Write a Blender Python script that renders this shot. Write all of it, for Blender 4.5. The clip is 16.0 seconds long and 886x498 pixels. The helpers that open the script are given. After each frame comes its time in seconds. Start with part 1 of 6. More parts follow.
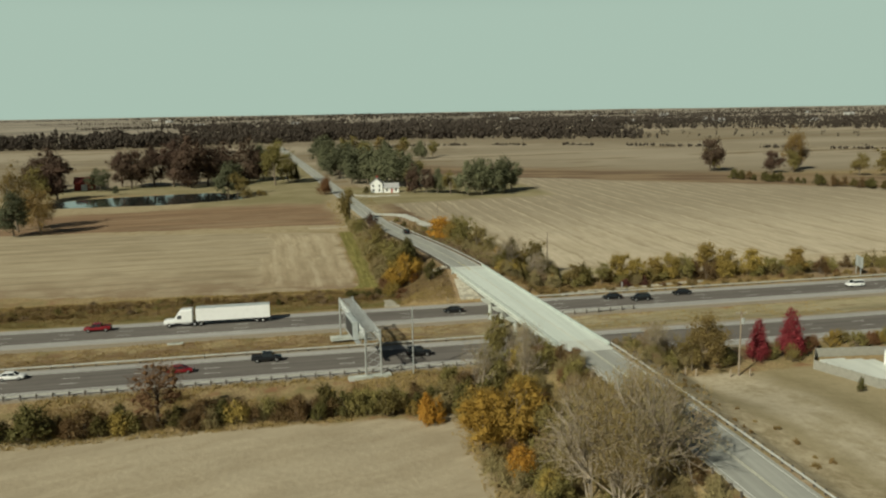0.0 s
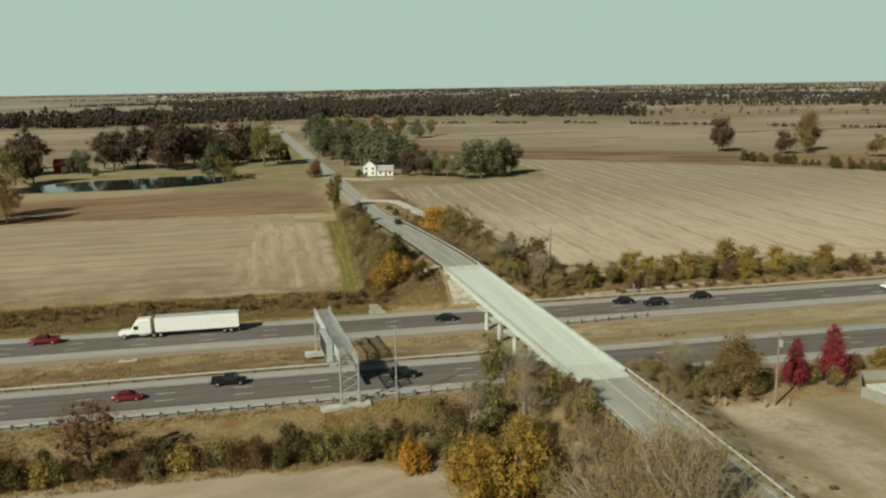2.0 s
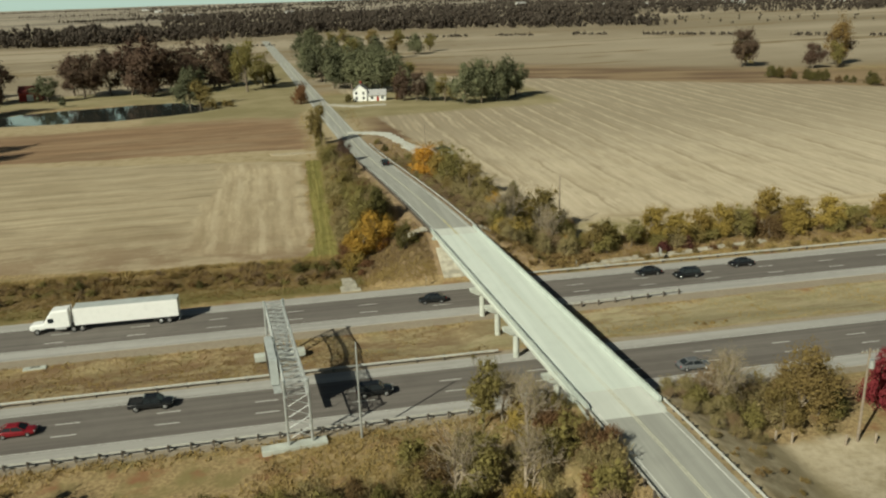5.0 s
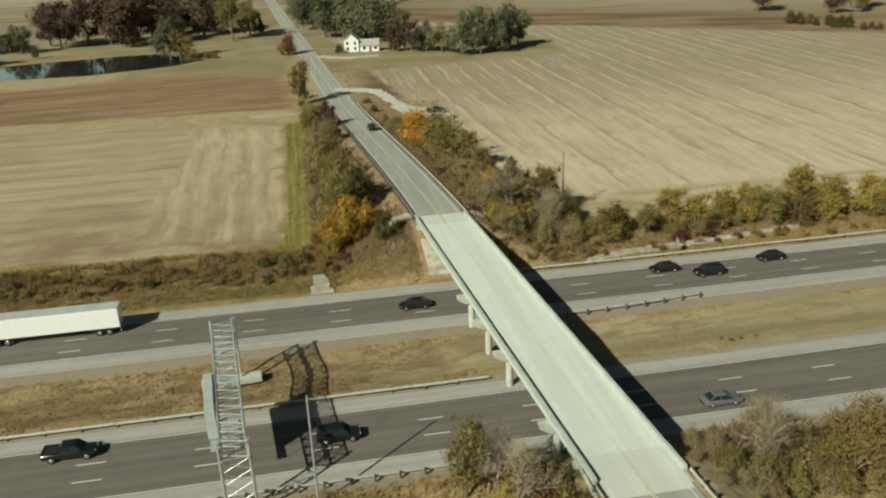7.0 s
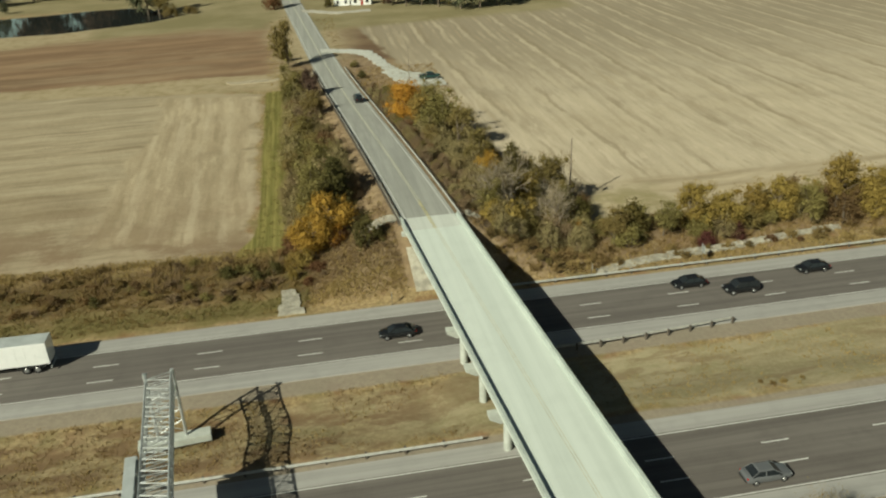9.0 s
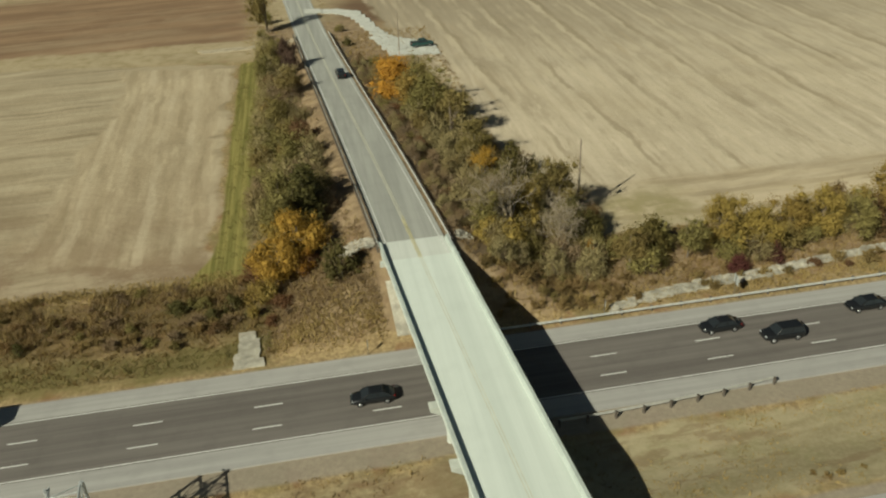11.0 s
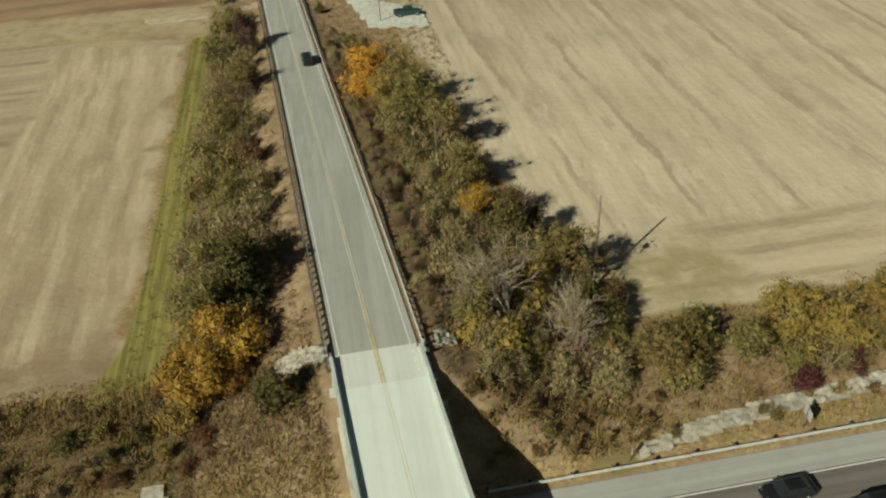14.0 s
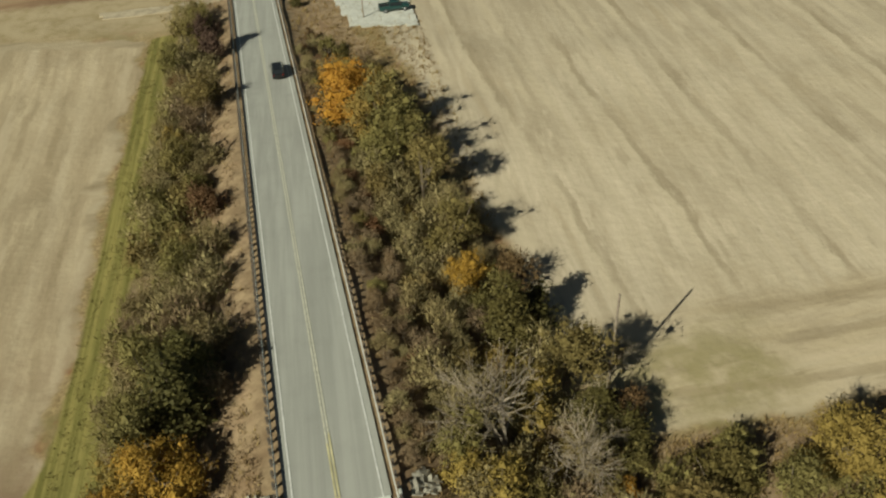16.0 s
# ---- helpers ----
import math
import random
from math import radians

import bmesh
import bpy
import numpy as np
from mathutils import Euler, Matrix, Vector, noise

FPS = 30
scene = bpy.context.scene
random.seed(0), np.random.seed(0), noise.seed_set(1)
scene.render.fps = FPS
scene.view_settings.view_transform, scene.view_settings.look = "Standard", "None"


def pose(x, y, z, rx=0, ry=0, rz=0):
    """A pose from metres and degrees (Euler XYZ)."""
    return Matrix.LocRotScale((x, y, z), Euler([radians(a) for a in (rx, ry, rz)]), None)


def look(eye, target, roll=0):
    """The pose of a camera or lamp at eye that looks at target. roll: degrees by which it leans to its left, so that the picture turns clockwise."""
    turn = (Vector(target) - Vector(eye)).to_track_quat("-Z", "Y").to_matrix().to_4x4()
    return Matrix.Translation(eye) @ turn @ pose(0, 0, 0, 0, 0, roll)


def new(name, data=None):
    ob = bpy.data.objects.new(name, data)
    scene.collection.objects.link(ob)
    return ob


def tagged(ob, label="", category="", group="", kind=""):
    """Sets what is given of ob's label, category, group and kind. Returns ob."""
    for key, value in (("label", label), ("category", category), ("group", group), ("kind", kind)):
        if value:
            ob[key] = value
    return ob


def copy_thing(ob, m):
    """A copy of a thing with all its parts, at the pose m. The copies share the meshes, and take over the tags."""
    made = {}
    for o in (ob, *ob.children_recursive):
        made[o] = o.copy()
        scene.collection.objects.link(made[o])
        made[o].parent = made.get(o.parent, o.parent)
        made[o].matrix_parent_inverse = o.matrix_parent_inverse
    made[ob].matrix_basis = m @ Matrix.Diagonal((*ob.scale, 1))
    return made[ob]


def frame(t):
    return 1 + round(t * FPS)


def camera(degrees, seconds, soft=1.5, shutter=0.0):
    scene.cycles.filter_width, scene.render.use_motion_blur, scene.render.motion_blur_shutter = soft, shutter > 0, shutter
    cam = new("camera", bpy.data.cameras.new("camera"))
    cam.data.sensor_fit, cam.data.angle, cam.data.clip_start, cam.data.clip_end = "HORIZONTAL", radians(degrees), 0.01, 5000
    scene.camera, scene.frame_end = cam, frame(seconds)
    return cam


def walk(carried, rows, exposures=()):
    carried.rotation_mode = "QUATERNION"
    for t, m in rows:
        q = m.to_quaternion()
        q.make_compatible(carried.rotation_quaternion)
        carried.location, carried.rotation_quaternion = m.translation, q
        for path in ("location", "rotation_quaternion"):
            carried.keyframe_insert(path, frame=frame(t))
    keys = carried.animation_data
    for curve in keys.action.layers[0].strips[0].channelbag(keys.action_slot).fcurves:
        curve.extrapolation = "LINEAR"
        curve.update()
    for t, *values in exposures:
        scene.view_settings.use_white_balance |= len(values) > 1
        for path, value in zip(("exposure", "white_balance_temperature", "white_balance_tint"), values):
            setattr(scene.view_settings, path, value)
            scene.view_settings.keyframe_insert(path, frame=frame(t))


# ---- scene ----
cam = camera(57.3, 16.0, soft=2.2)
PATH = [
    (0, (1.58, 0.003, 48.081), (1.948, 1.937, 47.729), -0.9),
    (0.5, (3.075, 5.263, 48.325), (3.445, 7.197, 47.974), -0.8),
    (1, (4.568, 10.463, 48.616), (4.936, 12.397, 48.26), -0.8),
    (1.5, (6.075, 15.583, 48.955), (6.442, 17.512, 48.575), -0.9),
    (2, (7.53, 20.765, 49.267), (7.895, 22.689, 48.858), -0.9),
    (2.5, (9.106, 26.09, 49.621), (9.469, 28.007, 49.179), -0.9),
    (3, (10.704, 31.579, 49.961), (11.062, 33.488, 49.483), -1.0),
    (3.5, (12.307, 37.023, 50.24), (12.662, 38.923, 49.727), -1.1),
    (4, (13.961, 42.366, 50.49), (14.31, 44.258, 49.944), -1.3),
    (6.5, (22.777, 67.954, 52.631), (23.095, 69.794, 51.915), -2.2),
    (7, (24.359, 72.941, 52.86), (24.671, 74.77, 52.114), -2.1),
    (7.5, (25.803, 77.855, 53.189), (26.108, 79.673, 52.414), -2.4),
    (8, (27.099, 82.851, 53.56), (27.401, 84.656, 52.753), -2.3),
    (8.5, (28.466, 87.834, 53.93), (28.765, 89.626, 53.093), -2.3),
    (9, (29.924, 92.813, 54.253), (30.218, 94.591, 53.387), -2.4),
    (11.5, (37.338, 118.672, 56.814), (37.603, 120.369, 55.788), -2.9),
    (12, (38.801, 124.008, 57.139), (39.061, 125.688, 56.085), -2.9),
    (12.5, (40.288, 129.551, 57.518), (40.544, 131.214, 56.437), -2.9),
    (13, (41.864, 134.788, 57.972), (42.112, 136.433, 56.862), -3.0),
    (13.5, (43.404, 139.966, 58.46), (43.644, 141.593, 57.322), -3.2),
    (14, (44.879, 145.159, 58.958), (45.112, 146.768, 57.792), -3.3),
    (14.5, (46.236, 150.193, 59.448), (46.463, 151.783, 58.256), -3.4),
    (15, (47.556, 155.361, 59.854), (47.78, 156.933, 58.637), -3.4),
    (15.5, (48.884, 160.624, 60.192), (49.102, 162.176, 58.951), -3.4),
    (16, (50.184, 166.109, 60.391), (50.401, 167.645, 59.129), -3.5),
]
walk(cam, [(t, look(eye, target, roll)) for t, eye, target, roll in PATH],
     [(0, -0.1, 6900, -2), (2, 0.0, 6900, -2), (4, 0.12, 6900, -2), (8, 0.12, 6900, -6), (12, 0.05, 6900, -2), (16, 0.08, 6900, -2)])

# ---------------------------------------------------------------- light
SUN_WAY = Vector((1.10, 0.926, -1.0)).normalized()
SUN_UP = math.asin(-SUN_WAY.z)
world = bpy.data.worlds.new("world")
scene.world = world
world.use_nodes = True
wn = world.node_tree
sky = wn.nodes.new("ShaderNodeTexSky")
sky.sky_type = 'NISHITA'
sky.sun_disc = False
sky.sun_elevation = SUN_UP
sky.sun_rotation = math.atan2(-SUN_WAY.x, -SUN_WAY.y)
sky.air_density, sky.dust_density, sky.ozone_density = 1.0, 1.2, 1.5
SKY_LIGHT = 0.019
HAZE = (0.44, 0.56, 0.525, 1.0)
wn.nodes["Background"].inputs["Strength"].default_value = 1.0
dim = wn.nodes.new("ShaderNodeMix")
dim.data_type, dim.blend_type = 'RGBA', 'MULTIPLY'
dim.inputs[0].default_value, dim.inputs[7].default_value = 1.0, (SKY_LIGHT, SKY_LIGHT, SKY_LIGHT, 1.0)
wn.links.new(sky.outputs[0], dim.inputs[6])
# pale autumn haze that lies low round the whole horizon
way = wn.nodes.new("ShaderNodeTexCoord")
height = wn.nodes.new("ShaderNodeSeparateXYZ")
wn.links.new(way.outputs["Generated"], height.inputs[0])
low = wn.nodes.new("ShaderNodeMapRange")
low.interpolation_type = 'SMOOTHSTEP'
for k, v in enumerate((0.0, 0.10, 0.27, 0.98, 0.0)):
    low.inputs[k].default_value = v
wn.links.new(height.outputs[2], low.inputs[0])
veil = wn.nodes.new("ShaderNodeMix")
veil.data_type = 'RGBA'
veil.inputs[7].default_value = HAZE
wn.links.new(low.outputs[0], veil.inputs[0])
wn.links.new(dim.outputs[2], veil.inputs[6])
wn.links.new(veil.outputs[2], wn.nodes["Background"].inputs["Color"])
sun_data = bpy.data.lights.new("sun", 'SUN')
sun_data.energy, sun_data.angle, sun_data.color = 5.0, radians(0.55), (1.0, 0.955, 0.87)
sun = new("sun", sun_data)
sun.matrix_world = look((0, 0, 200), Vector((0, 0, 200)) + SUN_WAY)


# ---------------------------------------------------------------- node helpers
class Nodes:
    """A material's tree with short calls that take sockets or values."""

    def __init__(self, name):
        self.mat = bpy.data.materials.new(name)
        self.mat.use_nodes = True
        self.t = self.mat.node_tree
        self.bsdf = self.t.nodes["Principled BSDF"]
        self.bsdf.inputs["Specular IOR Level"].default_value = 0.25
        self.coord = self.t.nodes.new("ShaderNodeTexCoord")
        self.at = self.coord.outputs["Object"]

    def set(self, inp, v):
        if isinstance(v, bpy.types.NodeSocket):
            self.t.links.new(v, inp)
        else:
            if isinstance(v, tuple) and len(v) == 3 and inp.type == 'RGBA':
                v = (*v, 1.0)
            inp.default_value = v

    def math(self, op, a, b=0.0):
        n = self.t.nodes.new("ShaderNodeMath")
        n.operation = op
        self.set(n.inputs[0], a), self.set(n.inputs[1], b)
        return n.outputs[0]

    def ramp(self, v, a, b, lo=0.0, hi=1.0):
        n = self.t.nodes.new("ShaderNodeMapRange")
        n.interpolation_type = 'SMOOTHSTEP'
        for i, q in enumerate((v, a, b, lo, hi)):
            self.set(n.inputs[i], q)
        return n.outputs[0]

    def mix(self, f, a, b, mode='MIX'):
        n = self.t.nodes.new("ShaderNodeMix")
        n.data_type, n.blend_type = 'RGBA', mode
        self.set(n.inputs[0], f), self.set(n.inputs[6], a), self.set(n.inputs[7], b)
        return n.outputs[2]

    def noise(self, scale, detail=4.0, rough=0.6, at=None, stretch=None, turn=0.0):
        v = at or self.at
        if stretch:
            m = self.t.nodes.new("ShaderNodeMapping")
            self.t.links.new(v, m.inputs[0])
            m.inputs["Rotation"].default_value = (0, 0, radians(turn))
            m.vector_type = 'TEXTURE'
            m.inputs["Scale"].default_value = tuple(1 / v for v in stretch)
            v = m.outputs[0]
        n = self.t.nodes.new("ShaderNodeTexNoise")
        self.t.links.new(v, n.inputs["Vector"])
        n.inputs["Scale"].default_value, n.inputs["Detail"].default_value, n.inputs["Roughness"].default_value = scale, detail, rough
        return n.outputs["Fac"]

    def bump(self, h, strength=0.3, dist=0.1):
        n = self.t.nodes.new("ShaderNodeBump")
        n.inputs["Strength"].default_value, n.inputs["Distance"].default_value = strength, dist
        self.set(n.inputs["Height"], h)
        self.t.links.new(n.outputs[0], self.bsdf.inputs["Normal"])

    def done(self, colour, rough=0.8, metal=0.0):
        self.set(self.bsdf.inputs["Base Color"], colour)
        self.set(self.bsdf.inputs["Roughness"], rough)
        self.bsdf.inputs["Metallic"].default_value = metal
        return self.mat


def plain(name, col, rough=0.7, metal=0.0, vary=0.25, scale=1.5, bump=0.0):
    """A surface with grain and broad stains over one base colour."""
    n = Nodes(name)
    dark = tuple(c * (1 - vary) for c in col)
    light = tuple(min(1, c * (1 + vary * 0.6)) for c in col)
    a = n.mix(n.ramp(n.noise(scale, 5), 0.3, 0.7), dark, light)
    c = n.mix(n.ramp(n.noise(scale * 9, 3), 0.25, 0.8, 0.0, 0.4), a, dark)
    if bump:
        n.bump(n.noise(scale * 14, 4), bump, 0.05)
    return n.done(c, rough, metal)


def leaves(name, col, col2, col3=None, patch=0.5, through_it=0.18):
    """Leaves: colour from leaf to leaf, from plant to plant and in patches, and light through them."""
    n = Nodes(name)
    g = n.t.nodes.new("ShaderNodeNewGeometry")
    o = n.t.nodes.new("ShaderNodeObjectInfo")
    r, q = g.outputs["Random Per Island"], o.outputs["Random"]
    c = n.mix(n.ramp(r, 0.0, 1.0, 0.2, 0.8), col, col2)
    c = n.mix(n.math('MULTIPLY', n.ramp(q, 0.3, 1.0), 0.7), c, col3 or tuple(v * 0.6 for v in col))
    q2 = n.math('FRACT', n.math('MULTIPLY', q, 7.31))
    c = n.mix(n.ramp(q2, 0.0, 1.0, 0.0, 0.32), c, tuple(v * 0.5 for v in col))
    c = n.mix(n.ramp(n.noise(patch, 2), 0.45, 0.75, 0.0, 0.35), c, tuple(v * 0.55 for v in col2))
    n.done(c, 0.75)
    tr = n.t.nodes.new("ShaderNodeBsdfTranslucent")
    ms = n.t.nodes.new("ShaderNodeMixShader")
    n.set(tr.inputs["Color"], c)
    ms.inputs[0].default_value = through_it
    out = n.t.nodes["Material Output"]
    n.t.links.new(n.bsdf.outputs[0], ms.inputs[1]), n.t.links.new(tr.outputs[0], ms.inputs[2])
    n.t.links.new(ms.outputs[0], out.inputs["Surface"])
    return n.mat


# ---------------------------------------------------------------- the lie of the land
def axis(y):
    return 48.5 - 0.066 * (y - 168.0)


def ease(u):
    u = min(1.0, max(0.0, u))
    return u * u * (3 - 2 * u)


CREST, FOOT = 6.2, 0.15


def road_z(y):
    """Height of the country road's surface."""
    if y < 140:
        return FOOT + (CREST - FOOT) * ease((y + 25) / 165)
    if y > 192:
        return FOOT + (CREST - FOOT) * (1 - ease((y - 192) / 155))
    return CREST


def pond(x, y):
    """Below 1 inside the pond."""
    u, v = (x + 74) / 54, (y - 454 - 0.12 * (x + 74)) / 25
    a = math.atan2(v, u)
    return math.hypot(u, v) * (1 + 0.10 * math.sin(3 * a + 1) + 0.06 * math.sin(5 * a))


def land(x, y):
    h = 0.0
    zr = road_z(y) - 0.14
    d = abs(x - axis(y))
    if -60 < y < 480:
        e = max(0.0, min(zr, zr - (d - 5.6) / 2.1))
        if x > axis(y) and y < 124:
            e = max(e, ease((124 - y) / 26) * min(zr, zr - 1.6 - (d - 9.0) / 9))
        if 120 < y < 215:
            e = min(e, max(0.0, (140.0 - y) / 1.5, (y - 190.5) / 1.5))
        h = max(h, e)
    if d < 5 and (y <= -60 or y >= 480):
        h = FOOT - 0.14
    if 159 < y < 173:
        h -= 0.7 * math.sin((y - 159) / 14 * math.pi) ** 2 * (1 if d > 8 else 0.2)
    on_highway = 141.5 < y < 158.5 or 171.5 < y < 189.5
    if not on_highway and d > 5.6:
        calm = 0.35 if x > axis(y) and y < 132 else 1.0
        h += calm * (0.28 * noise.noise((x * 0.11, y * 0.11, 0.3)) + 0.12 * noise.noise((x * 0.5, y * 0.5, 1.7)))
        if y > 700:
            h += 5.0 * noise.noise((x * 0.0013, y * 0.0013, 4.0)) * ease((y - 700) / 1500)
    if on_highway:
        h -= 0.16
    p = pond(x, y)
    if p < 1.15:
        h -= 1.2 * ease((1.15 - p) / 0.3)
    return h


# ---------------------------------------------------------------- materials
def ground_material():
    n = Nodes("ground_soil")
    sep = n.t.nodes.new("ShaderNodeSeparateXYZ")
    n.t.links.new(n.at, sep.inputs[0])
    wob = n.math('MULTIPLY', n.math('SUBTRACT', n.noise(0.12, 5), 0.5), 7.0)
    wob2 = n.math('MULTIPLY', n.math('SUBTRACT', n.noise(0.02, 3), 0.5), 30.0)
    x0, y0 = sep.outputs[0], sep.outputs[1]
    x, y = n.math('ADD', x0, wob), n.math('ADD', y0, wob)
    xf, yf = n.math('ADD', x0, wob2), n.math('ADD', y0, wob2)

    def box(u, v, x_lo, x_hi, y_lo, y_hi, soft=1.0):
        m = n.math('MULTIPLY', n.ramp(u, x_lo - soft, x_lo + soft), n.ramp(u, x_hi - soft, x_hi + soft, 1, 0))
        k = n.math('MULTIPLY', n.ramp(v, y_lo - soft, y_lo + soft), n.ramp(v, y_hi - soft, y_hi + soft, 1, 0))
        return n.math('MULTIPLY', m, k)

    fine = n.noise(1.8, 6, 0.7)
    broad = n.noise(0.045, 4)
    # rough dry grass
    grass = n.mix(n.ramp(fine, 0.3, 0.7), (0.18, 0.122, 0.06), (0.40, 0.30, 0.155))
    grass = n.mix(n.ramp(n.noise(0.16, 4), 0.44, 0.68), grass, (0.20, 0.16, 0.07))
    grass = n.mix(n.ramp(n.noise(0.23, 4), 0.52, 0.72), grass, (0.22, 0.115, 0.058))
    # stubble
    def stubble(turn, a, b, c, across=0.5):
        s = n.noise(1.0, 5, 0.65, stretch=(0.03, across, 1), turn=turn)
        t = n.noise(1.0, 4, 0.6, stretch=(0.02, 0.09, 1), turn=turn)
        col = n.mix(n.ramp(s, 0.35, 0.65), a, b)
        col = n.mix(n.ramp(t, 0.5, 0.72, 0, 0.75), col, c)
        brush = n.noise(1.0, 5, 0.7, stretch=(0.085, 0.40, 1), turn=turn)
        col = n.mix(n.ramp(brush, 0.52, 0.66, 0, 0.6), col, tuple(v * 1.12 for v in b))
        col = n.mix(n.ramp(brush, 0.46, 0.32, 0, 0.65), col, c)
        return n.mix(n.ramp(fine, 0.2, 0.9, 0, 0.22), col, b)
    def furrows(u, wide, turn, base, dark, light, part_on=0.5, sharp=0.6, sway=9.0):
        """Soft broken rows, dark in the hollows and pale on the ridges, bent and ragged."""
        ragged = n.math('MULTIPLY', n.math('SUBTRACT', n.noise(1.0, 5, 0.7, stretch=(0.05, 0.35, 1), turn=turn), 0.5), 3.2)
        bent = n.math('ADD', n.math('ADD', u, n.math('MULTIPLY', n.math('SUBTRACT', n.noise(0.012, 2), 0.5), sway)), ragged)
        wave = n.math('SINE', n.math('MULTIPLY', bent, 6.2832 / wide))
        on = n.ramp(n.noise(1.0, 4, 0.6, stretch=(0.045, 0.22, 1), turn=turn), part_on - 0.1, part_on + 0.14, 0.06, 0.62)
        hollow = n.mix(n.math('MULTIPLY', n.ramp(wave, sharp, 1.0), on), base, dark)
        return n.mix(n.math('MULTIPLY', n.ramp(wave, -0.35, -0.95), on), hollow, light)
    TAN, PALE, DUN = (0.35, 0.28, 0.18), (0.46, 0.38, 0.265), (0.26, 0.205, 0.13)
    east = stubble(-91.5, (0.415, 0.345, 0.242), (0.53, 0.45, 0.328), (0.32, 0.26, 0.175))
    west = stubble(3, (0.31, 0.25, 0.16), (0.43, 0.355, 0.24), (0.235, 0.18, 0.11))
    strips = stubble(-88, (0.33, 0.26, 0.165), (0.44, 0.36, 0.24), (0.26, 0.205, 0.125), 0.3)
    near = stubble(20, (0.325, 0.265, 0.18), (0.39, 0.325, 0.228), (0.28, 0.222, 0.145), 0.12)
    near = n.mix(n.ramp(n.noise(0.09, 6, 0.65), 0.45, 0.7, 0, 0.55), near, (0.405, 0.34, 0.24))
    DARK = (0.22, 0.168, 0.10)
    blot = n.noise(0.028, 5, 0.6)
    east = n.mix(n.ramp(blot, 0.5, 0.7, 0, 0.45), east, (0.36, 0.29, 0.185))
    # far end darkened in colour for its dimmer look at a grazing view
    east = n.mix(n.ramp(y0, 245, 370, 0, 0.88), east, (0.258, 0.212, 0.145))
    rows = n.math('ADD', x0, n.math('MULTIPLY', n.ramp(y0, 330, 215, 0, 1), n.ramp(x0, 110, 70, 0, -7)))
    east = furrows(rows, 5.2, -91.5, east, (0.385, 0.31, 0.205), (0.50, 0.42, 0.295), 0.55)
    for shift, tone in ((99.6, (0.25, 0.198, 0.125)), (98.2, (0.49, 0.415, 0.295)), (106.8, (0.48, 0.405, 0.285))):
        ridge = n.math('ADD', n.math('SUBTRACT', rows, shift), n.math('MULTIPLY', n.math('SUBTRACT', n.noise(0.012, 2), 0.5), 5.0))
        ridge = n.math('ADD', ridge, n.math('MULTIPLY', n.math('SUBTRACT', n.noise(1.0, 6, 0.75, stretch=(0.09, 0.3, 1), turn=-91.5), 0.5), 5.0))
        ridge = n.ramp(n.math('SINE', n.math('MULTIPLY', ridge, 6.2832 / 15.6)), 0.9, 0.995)
        east = n.mix(n.math('MULTIPLY', ridge, n.ramp(n.noise(1.0, 4, 0.6, stretch=(0.03, 0.12, 1), turn=-91.5), 0.36, 0.6, 0.1, 0.68)), east, tone)
    west = n.mix(n.ramp(blot, 0.45, 0.66, 0, 0.5), west, (0.26, 0.205, 0.125))
    # the same darkening put into the colour towards the west field's far edge
    west = n.mix(n.ramp(y0, 240, 330, 0, 0.45), west, (0.275, 0.222, 0.142))
    west = furrows(n.math('ADD', y0, n.math('MULTIPLY', x0, -0.05)), 9.0, 3, west, DARK, (0.43, 0.36, 0.245), 0.5)
    muddy = n.math('MULTIPLY', n.ramp(y0, 256, 212), n.ramp(n.noise(0.11, 6, 0.7), 0.38, 0.6, 0.2, 0.95))
    west = n.mix(muddy, west, (0.225, 0.158, 0.096))
    strips = n.mix(n.math('MULTIPLY', muddy, 0.8), strips, (0.225, 0.158, 0.096))
    strips = n.mix(n.ramp(blot, 0.45, 0.7, 0, 0.4), strips, (0.29, 0.225, 0.14))
    strips = furrows(n.math('ADD', x0, n.math('MULTIPLY', y0, 0.03)), 5.5, -88, strips, (0.26, 0.20, 0.12), (0.47, 0.39, 0.27), 0.5)
    soil = n.mix(n.ramp(n.noise(1.0, 5, 0.6, stretch=(0.02, 0.2, 1), turn=6), 0.35, 0.7), (0.19, 0.117, 0.067), (0.275, 0.182, 0.106))
    soil = n.mix(n.ramp(n.noise(1.0, 5, 0.65, stretch=(0.012, 0.05, 1), turn=6), 0.48, 0.64, 0, 0.6), soil, (0.30, 0.225, 0.14))
    soil = n.mix(n.ramp(n.noise(1.0, 5, 0.65, stretch=(0.02, 0.09, 1), turn=4), 0.54, 0.66, 0, 0.55), soil, (0.15, 0.098, 0.058))
    lawn = n.mix(n.ramp(broad, 0.35, 0.7), (0.215, 0.182, 0.092), (0.31, 0.26, 0.15))
    lawn = n.mix(n.ramp(fine, 0.2, 0.8, 0, 0.35), lawn, (0.155, 0.13, 0.06))
    strip = n.mix(n.ramp(n.noise(1.0, 4, 0.6, stretch=(0.03, 1.3, 1), turn=90), 0.35, 0.65), (0.146, 0.134, 0.036), (0.262, 0.225, 0.072))
    mown = n.mix(n.ramp(n.noise(0.06, 6, 0.65), 0.35, 0.65), (0.235, 0.192, 0.105), (0.335, 0.275, 0.165))
    worn = n.math('ADD', n.math('ADD', x0, n.math('MULTIPLY', y0, 0.066)), wob)
    worn = n.math('MULTIPLY', n.math('MULTIPLY', n.ramp(worn, 74, 80), n.ramp(worn, 86, 93, 1, 0)), n.ramp(n.noise(0.16, 6, 0.7), 0.34, 0.56, 0.35, 1.0))
    mown = n.mix(worn, mown, (0.47, 0.40, 0.285))
